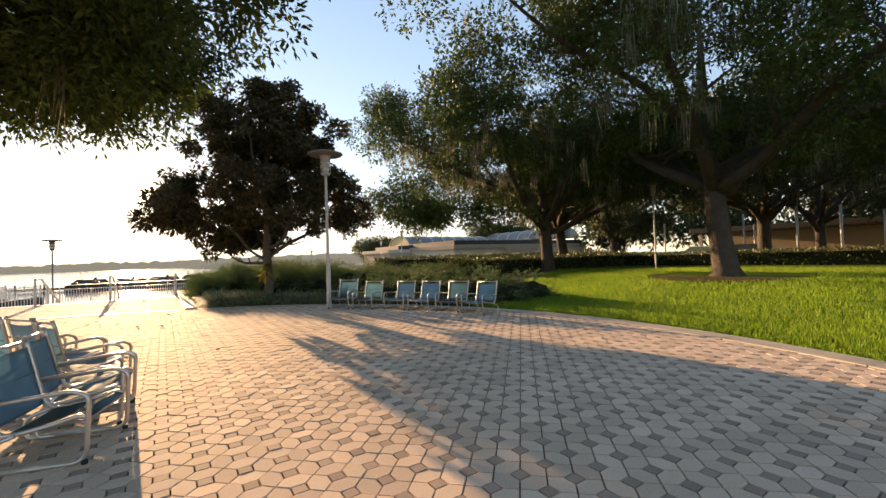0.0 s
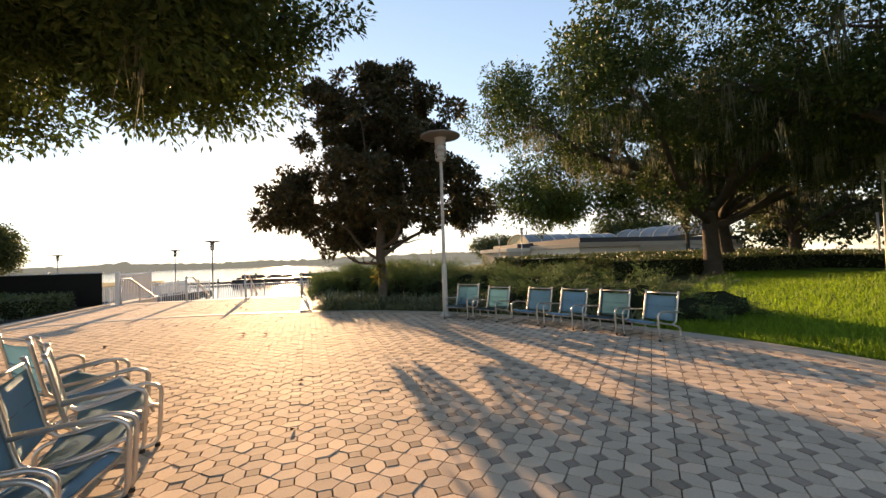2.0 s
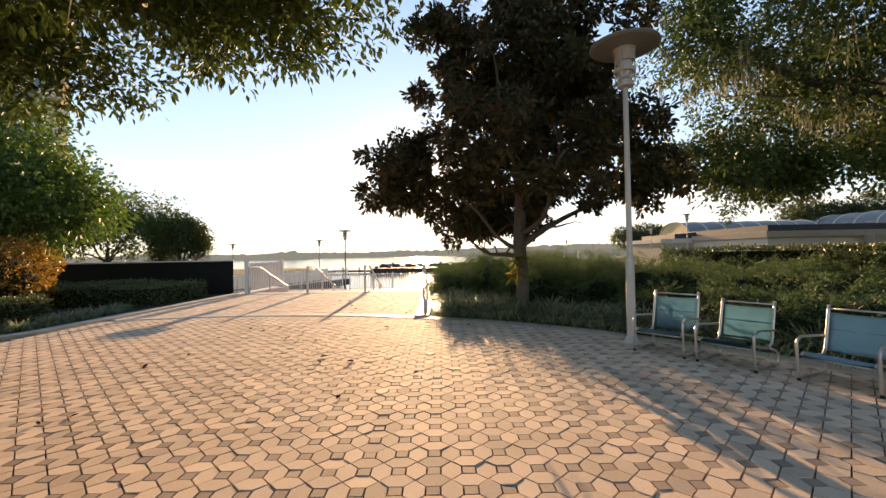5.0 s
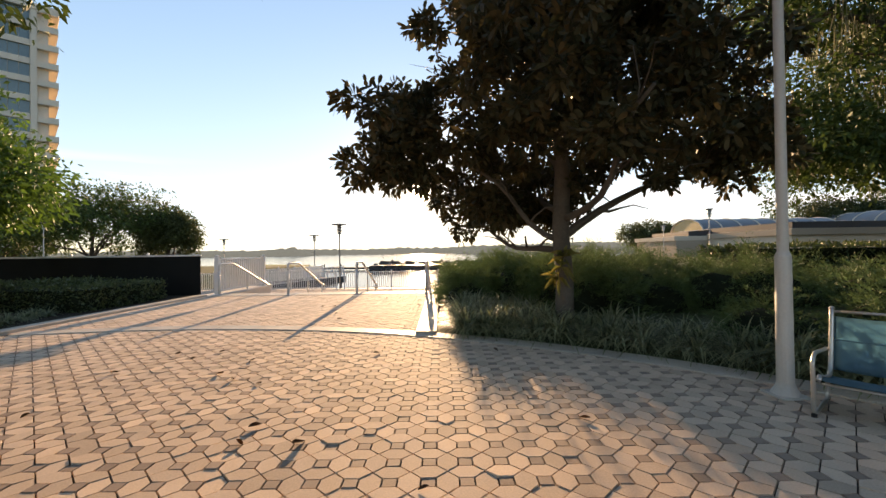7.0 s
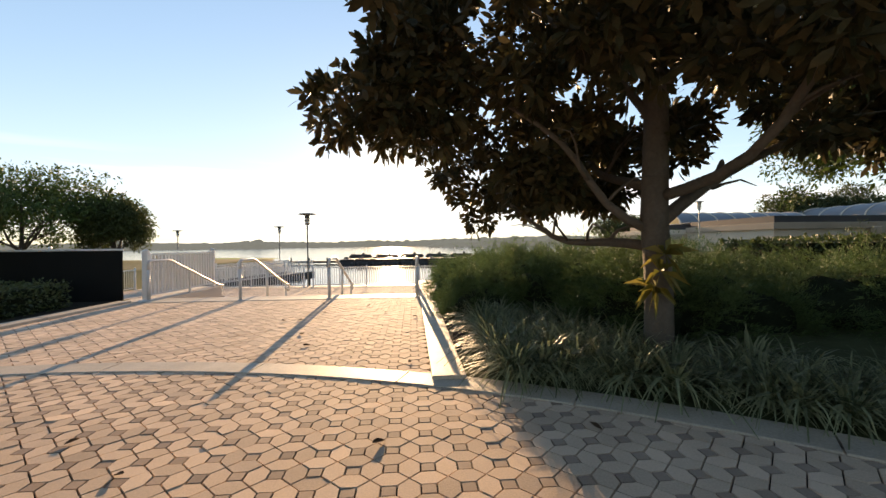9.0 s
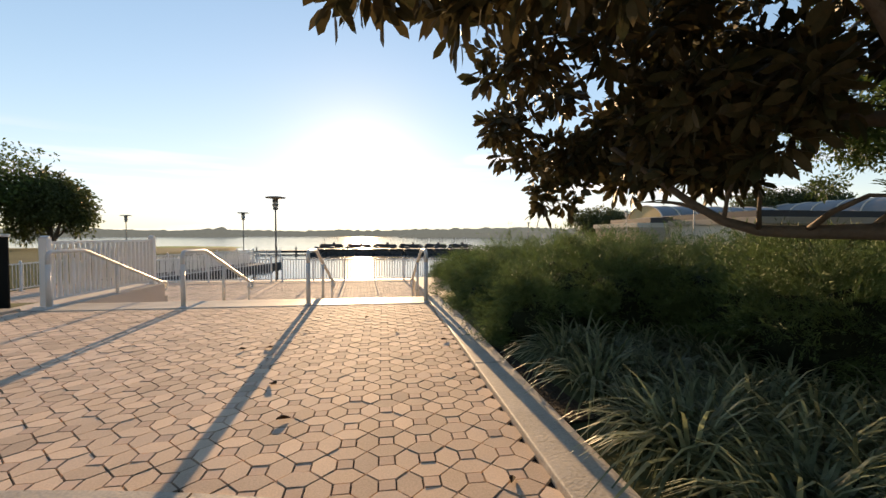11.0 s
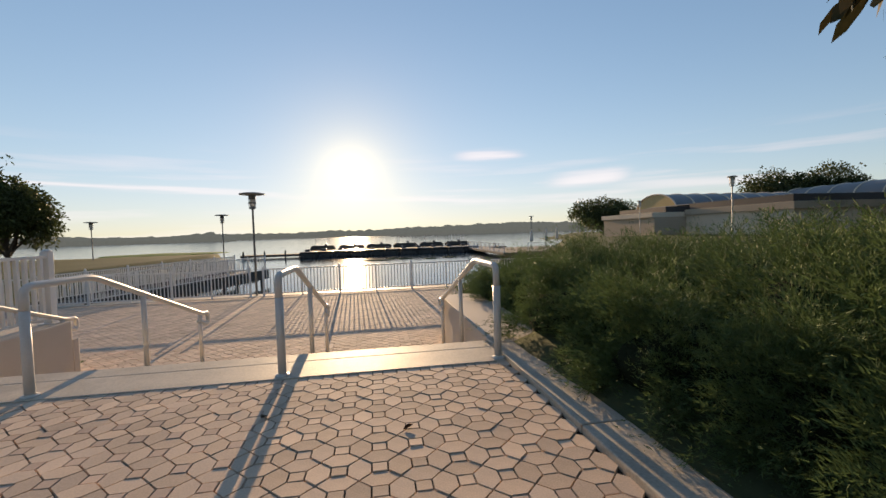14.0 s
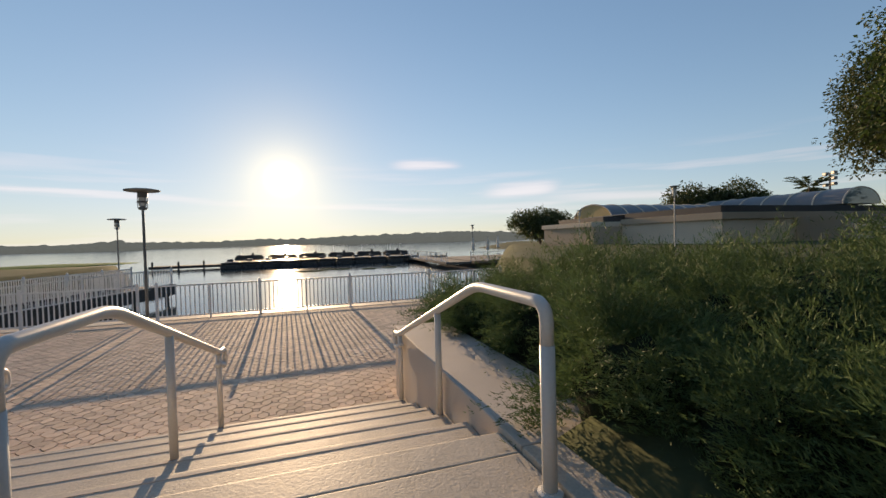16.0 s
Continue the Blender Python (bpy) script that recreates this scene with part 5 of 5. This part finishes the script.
part("pole", tube(bmesh.new(), [(0, 0, 0), (0, 0, 6.5), (0, 0, 12.9)], [0.22, 0.18, 0.12], 10), M_POLE_BACKLIT, mast, smooth=True)
for z in (10.9, 11.8, 12.7):
    arm = part("arm", tube(bmesh.new(), [(-1.1, 0, z), (1.1, 0, z)], 0.06, 6), M_POLE_BACKLIT, mast)
    for x in (-0.95, 0.95):
        part("floodlight", boxed(x - 0.4, x + 0.4, -0.25, 0.25, z - 0.12, z + 0.38, 0.06), M_POLE_BACKLIT, arm)
tagged(mast, "tall dark floodlight mast beyond the low building", "floodlight")

# ---- docks and boats on the lake ----
dock = empty("lake_dock", (0, 0, -1.8))
part("deck", boxed(-19.5, 22, 83.5, 86.0, 0.15, 0.5, 0.03), M_DOCK, dock)
part("deck", boxed(14.5, 17.5, 62, 84, 0.35, 0.6, 0.03), M_WOOD, dock)
for x in range(-19, 22, 3):
    part("pile", tube(bmesh.new(), [(x, 83.4, -1), (x, 83.4, 1.1)], 0.12, 8), M_DOCK, dock)
tagged(dock, "long dark floating dock on the lake", "dock")


def pontoon_boat(x, y, rz, roofed):
    b = empty("pontoon_boat", (x, y, -1.8), rz)
    for s in (-0.8, 0.8):
        part("float", tube(bmesh.new(), [(-3.0, s, 0.15), (2.4, s, 0.15), (3.0, s, 0.3)], [0.28, 0.28, 0.08], 10), M_DOCK, b, smooth=True)
    part("deck", boxed(-2.9, 2.7, -1.19, 1.19, 0.02, 0.50, 0.02), M_DOCK, b)
    part("side_panel", boxed(-2.7, 2.5, -1.12, -1.06, 0.5, 0.72, 0.02), M_DOCK, b)
    part("side_panel", boxed(-2.7, 2.5, 1.06, 1.12, 0.5, 0.72, 0.02), M_DOCK, b)
    part("seat", boxed(-2.5, -1.4, -1.0, 1.0, 0.5, 0.9, 0.06), M_CARD, b)
    part("console", boxed(0.3, 0.9, 0.2, 0.9, 0.5, 1.2, 0.05), M_CARD, b)
    if not roofed:
        part("tarp", boxed(-2.75, 2.55, -1.18, 1.18, 0.66, 0.86, 0.09), M_DOCK, b)
        return tagged(b, "dark pontoon boat under a tarp, moored", "boat", "moored boats")
    part("canopy", boxed(-1.9, 1.4, -1.1, 1.1, 2.33, 2.38, 0.02), M_CARD, b)
    for px, py in ((-1.8, -1.05), (-1.8, 1.05), (1.3, -1.05), (1.3, 1.05)):
        part("canopy_pole", tube(bmesh.new(), [(px, py, 1.1), (px, py, 2.32)], 0.03, 6), M_CARS, b)
    return tagged(b, "dark pontoon boat with a flat canopy, moored", "boat", "moored boats")


boat = pontoon_boat(-9.0, 81.6, 90, False)
for i in range(1, 11):
    copy_thing(boat, pose(-9.0 + 2.39 * i, 81.6 + (0.3 if i % 3 else -0.2), -1.8, 0, 0, 90 + rngc.uniform(-0.4, 0.4)))
roofed = pontoon_boat(-12.0, 122, 5, True)
for i in range(5):
    copy_thing(roofed, pose(-5 + 6.5 * i, 120, -1.8, 0, 0, rngc.uniform(-10, 10)))
marsh = bmesh.new()
bmesh.ops.create_icosphere(marsh, subdivisions=4, radius=1)
for v in marsh.verts:
    k = 1 + 0.2 * noise.noise(v.co * 2.5)
    v.co = Vector((v.co.x * 13 * k, v.co.y * 8 * k, max(-0.5, v.co.z * 0.35 * k)))
ob = part("marsh_island", marsh, M_MARSH, smooth=True)
ob.location = (-46, 118, -1.85)
tagged(ob, "low green marsh grass island in the lake", "island", kind="structure")
for k, (x, y, s) in enumerate(((0.5, 67.5, 2.2), (4.0, 68.5, 1.2), (7.0, 67.0, 1.0), (9.5, 68.0, 1.0), (2.6, 70.2, 0.9))):
    bm = bmesh.new()
    bmesh.ops.create_icosphere(bm, subdivisions=2, radius=1)
    for v in bm.verts:
        v.co = Vector((v.co.x * s, v.co.y * 0.6, max(-0.2, v.co.z * 0.10 * (1 + 0.5 * noise.noise(v.co * 3)))))
    ob = part("water_weed", bm, M_LAND, smooth=True)
    ob.location = (x, y, -1.8)
    tagged(ob, "small patch of floating weed on the water", "weed", "water weed")
picket_fence((14.6, 62), (14.6, 80), -1.2, 1.0, 0.3, 2.0, "white rail of the marina dock", joined=True)
picket_fence((17.4, 62), (23.5, 62.2), -1.2, 1.0, 0.3, 2.0, "white rail of the marina dock", joined=True)


def umbrella(x, y, z):
    u = empty("closed_umbrella", (x, y, z))
    part("pole", tube(bmesh.new(), [(0, 0, 0), (0, 0, 2.7)], 0.03, 8), M_POLE_BACKLIT, u)
    part("canopy", lathe(bmesh.new(), [(0.10, 0.9), (0.24, 1.0), (0.16, 1.9), (0.03, 2.6)], 10), M_CANVAS, u)
    part("base", lathe(bmesh.new(), [(0.3, 0), (0.3, 0.06), (0.05, 0.1)], 14), M_POLE_BACKLIT, u)
    return tagged(u, "closed pale umbrella on the marina dock", "umbrella", "closed umbrellas")


um = umbrella(21.0, 70.0, -1.2)
copy_thing(um, pose(23.5, 71.0, -1.2))
copy_thing(um, pose(26.0, 73.0, -1.0))
part("deck", boxed(18, 30, 62.5, 76, -0.3, 0.0), M_WOOD, tagged(empty("marina_deck", (0, 0, -1.2)), "grey wooden marina deck", "deck"))
lamp_post((22.6, 74.0, -1.2), 4.4, M_POLE_BACKLIT, "slim lamp post on the marina dock", sleeve=False, cap_r=0.35)

# ---- car park behind the lawn ----
tagged(part("road", boxed(29.5, 75, -25, 19, -0.2, 0.03), M_ASPH), "dark asphalt car park behind the lawn", "car park", kind="structure")


def car(at, rz, mat, label):
    c = empty("parked_car", at, rz)
    prof = [(-2.15, 0.35), (-2.2, 0.7), (-2.0, 0.95), (-1.45, 1.02), (-0.85, 1.42), (0.55, 1.45), (1.25, 1.0), (2.0, 0.88), (2.2, 0.62), (2.15, 0.32)]

    def slab(pr, y0, y1):
        bm = bmesh.new()
        a = [bm.verts.new((x, y0, z)) for x, z in pr]
        b = [bm.verts.new((x, y1, z)) for x, z in pr]
        bm.faces.new(a)
        bm.faces.new(b[::-1])
        for k in range(len(pr)):
            bm.faces.new((a[k], b[k], b[(k + 1) % len(pr)], a[(k + 1) % len(pr)]))
        bmesh.ops.recalc_face_normals(bm, faces=bm.faces)
        bmesh.ops.bevel(bm, geom=bm.edges[:], offset=0.05, segments=2, affect="EDGES")
        return bm
    part("body", slab(prof, -0.88, 0.88), mat, c)
    glass = [(-1.30, 1.04), (-0.80, 1.37), (0.50, 1.40), (1.05, 1.04)]
    part("side_window", slab(glass, -0.90, -0.86), M_GLASSD, c)
    part("side_window", slab(glass, 0.86, 0.90), M_GLASSD, c)
    for x in (-1.35, 1.38):
        for y in (-0.82, 0.82):
            w = part("wheel", tube(bmesh.new(), [(x, y - 0.1, 0.33), (x, y + 0.1, 0.33)], 0.33, 18), M_TYRE, c)
            part("rim", tube(bmesh.new(), [(x, y - 0.115, 0.33), (x, y + 0.115, 0.33)], 0.2, 14), M_CARS, w)
    for y in (-0.65, 0.65):
        part("headlight", boxed(2.10, 2.2, y - 0.17, y + 0.17, 0.62, 0.76, 0.02), M_BULB, c)
    return tagged(c, label, "car", "parked cars")


car((33.5, 5.0, 0.03), 80, M_CARB, "blue car parked behind the hedge")
car((34.5, 13.5, 0.03), 95, M_CARD, "dark car parked behind the hedge")
car((36.0, 17.0, 0.03), 85, M_CARS, "silver car parked under the oaks")
car((36.5, -1.0, 0.03), 70, M_CARS, "silver car parked beyond the lawn")
for k, (x, y) in enumerate(((32.0, 1.2), (33.0, 8.5), (35.0, 11.0), (39.0, 3.0), (41.0, 8.0), (38.0, 15.0), (43.0, 16.0), (37.0, 20.5))):
    p = empty("park_post", (x, y, 0.0))
    part("pole", tube(bmesh.new(), [(0, 0, 0), (0, 0, 3.2 + 0.3 * (k % 3))], 0.07, 8), M_POLE, p, smooth=True)
    part("base", lathe(bmesh.new(), [(0.16, 0), (0.16, 0.25), (0.08, 0.3)], 12), M_CONC, p)
    tagged(p, "pale post standing in the car park", "post", "car park posts")
shed = empty("far_pavilion", (52, 8, 0), 0)
part("roof", boxed(-3, 3, -16, 16, 2.9, 3.4, 0.05), M_FASCIA, shed)
part("wall", boxed(2.5, 3.0, -16, 16, 0, 2.9), M_STUCCO2, shed)
for y in range(-15, 16, 5):
    part("column", boxed(-2.8, -2.5, y - 0.15, y + 0.15, 0, 2.9, 0.02), M_STUCCO, shed)
tagged(shed, "long low covered walk beyond the car park", "building")

# ---- fallen leaves ----
rl = random.Random(12)
leafmesh = None
for k in range(36):
    if k < 26:
        x, y = rl.uniform(-1.5, 3.2), rl.uniform(7.0, 15.5)
    else:
        x, y = rl.uniform(-1.0, 1.6), rl.uniform(16.4, 21.5)
    if leafmesh is None:
        bm = bmesh.new()
        rows = []
        for j in range(6):
            t = j / 5
            w = 0.026 * math.sin(math.pi * (0.06 + 0.9 * t))
            rows.append([bm.verts.new((u * w, 0.12 * t - 0.06, 0.006 + 0.022 * u * u * math.sin(3 * t) + 0.018 * t * t)) for u in (-1, -0.5, 0, 0.5, 1)])
        for a, b in zip(rows, rows[1:]):
            for i in range(4):
                bm.faces.new((a[i], a[i + 1], b[i + 1], b[i]))
        bmesh.ops.solidify(bm, geom=bm.faces[:], thickness=0.002)
        ob = part("fallen_leaf", bm, M_LEAFD, smooth=True)
        leafmesh = ob.data
    else:
        ob = new("fallen_leaf", leafmesh)
    s = rl.uniform(0.5, 0.95)
    ob.matrix_basis = pose(x, y, 0.003, rl.uniform(-8, 8), rl.uniform(-8, 8), rl.uniform(0, 360)) @ Matrix.Diagonal((s, s, s, 1))
    tagged(ob, "curled dry brown leaf on the pavers", "leaf", "fallen leaves")

# ---- pavers: long hexagons set both ways round small squares ----
def paver_outline(kind, pitch, inset):
    """Corners of one paver, drawn in by the joint; squares are 0.4 of the pitch wide."""
    h, q = pitch / 2, pitch * 0.2
    if kind == "square":
        e = q - inset
        return np.array([(e, e), (-e, e), (-e, -e), (e, -e)])
    x, y, tip = h - q - inset, q - 0.414 * inset, h - 1.414 * inset
    c = np.array([(x, -y), (x, y), (0, tip), (-x, y), (-x, -y), (0, -tip)])
    return c if kind == "upright" else np.stack([-c[:, 1], c[:, 0]], axis=1)


def paver_arrays(centres, kind, pitch, seed, z):
    rng = np.random.default_rng(seed)
    top, low = (paver_outline(kind, pitch, d) for d in (0.0052, 0.0026))
    n, k = len(centres), len(top)
    tilt = rng.normal(size=(n, 2)) * 0.009
    lift = rng.normal(size=n) * 0.0013
    out = []
    for ring, dz in ((top, 0.0), (low, -0.018)):
        xy = centres[:, None, :] + ring[None]
        zz = z + dz + lift[:, None] + (ring[None] * tilt[:, None, :]).sum(axis=2)
        out.append(np.concatenate([xy, zz[:, :, None]], axis=2))
    v = np.concatenate(out, axis=1).reshape(-1, 3)
    s = np.arange(n)[:, None] * (2 * k)
    j = np.arange(k)
    j2 = (j + 1) % k
    quads = []
    for a in (0,):
        q = np.stack([j + a + k, j2 + a + k, j2 + a, j + a], axis=1)
        quads.append((s[:, :, None] + q[None]).reshape(-1, 4))
    fan = np.array([(0, 1, 2, 3)]) if k == 4 else np.array([(0, 1, 2, 3), (0, 3, 4, 5)])
    quads.append((s[:, :, None] + fan[None]).reshape(-1, 4))
    return v, np.concatenate(quads)


def lattice(pitch, ox, oy, x0, x1, y0, y1):
    """Centres of the squares, and of the hexagons beside and above them."""
    i = np.arange(math.floor((x0 - ox) / pitch), math.ceil((x1 - ox) / pitch) + 1)
    j = np.arange(math.floor((y0 - oy) / pitch), math.ceil((y1 - oy) / pitch) + 1)
    I, J = np.meshgrid(i, j)
    a = np.stack([I.ravel() * pitch + ox, J.ravel() * pitch + oy], axis=1)
    return (("square", a), ("upright", a + [pitch / 2, 0]), ("level", a + [0, pitch / 2]))


def in_plaza(c):
    r = np.hypot(c[:, 0] - CX, c[:, 1] - CY)
    bed = (c[:, 0] < -4.96) & (c[:, 1] > 13.6)
    return (r < PLAZA_R + 0.05) & ~bed & (np.hypot(c[:, 0] - CX + 0.3, c[:, 1] - CY - 0.2) > 1.0)


def in_walk(c):
    r = np.hypot(c[:, 0] - CX, c[:, 1] - CY)
    return (r > RING_R - 0.05) & (c[:, 0] > -5.0) & (c[:, 0] < 1.70) & (c[:, 1] > 10) & (c[:, 1] < 21.95)


def in_near(c):
    return (c[:, 0] > -0.30) & (c[:, 0] < 1.70) & (c[:, 1] > 19.9) & (c[:, 1] < 21.95)


def on_terrace(c):
    return (c[:, 1] > 25.44) & (c[:, 1] < 34.65)


NAMES = {"square": "square_paver", "upright": "hexagon_paver", "level": "hexagon_paver"}
PITCH = 0.223
near_lattice = lattice(PITCH, 0.610, 18.060, -5.2, 2, 15, 22.2)
for test, where, dot_mat, cells, pitch, z in (
        (in_plaza, plaza, M_DOT, lattice(0.2085, 2.190, 8.522, -12.4, 8.2, -3.6, 17), 0.2085, 0.0),
        (in_walk, plaza, M_DOT_TAN, near_lattice, PITCH, 0.0),
        (on_terrace, terrace, M_DOT_TAN, lattice(PITCH, 0.0, 25.6, -13, 9, 25.4, 34.7), PITCH, TERRACE)):
    for k, (kind, c) in enumerate(cells):
        c = c[test(c)]
        if test is in_walk:
            c = c[~in_near(c)]
        v, f = paver_arrays(c, kind, pitch, k + 1, z)
        np_mesh(NAMES[kind] + "s", v, f, dot_mat if kind == "square" else M_PAVER, where)["kind"] = "stuff"
rp = random.Random(3)
for kind, c in near_lattice:
    v, f = paver_arrays(np.zeros((1, 2)), kind, PITCH, 5, 0.0)
    first = np_mesh(NAMES[kind], v, f, M_PAVER_ONE, plaza)
    for k, (x, y) in enumerate(c[in_near(c) & in_walk(c)]):
        ob = first if k == 0 else new(NAMES[kind], first.data)
        ob.parent = plaza
        ob.matrix_basis = pose(x, y, rp.gauss(0, 0.0012), rp.gauss(0, 0.5), rp.gauss(0, 0.5), 0)
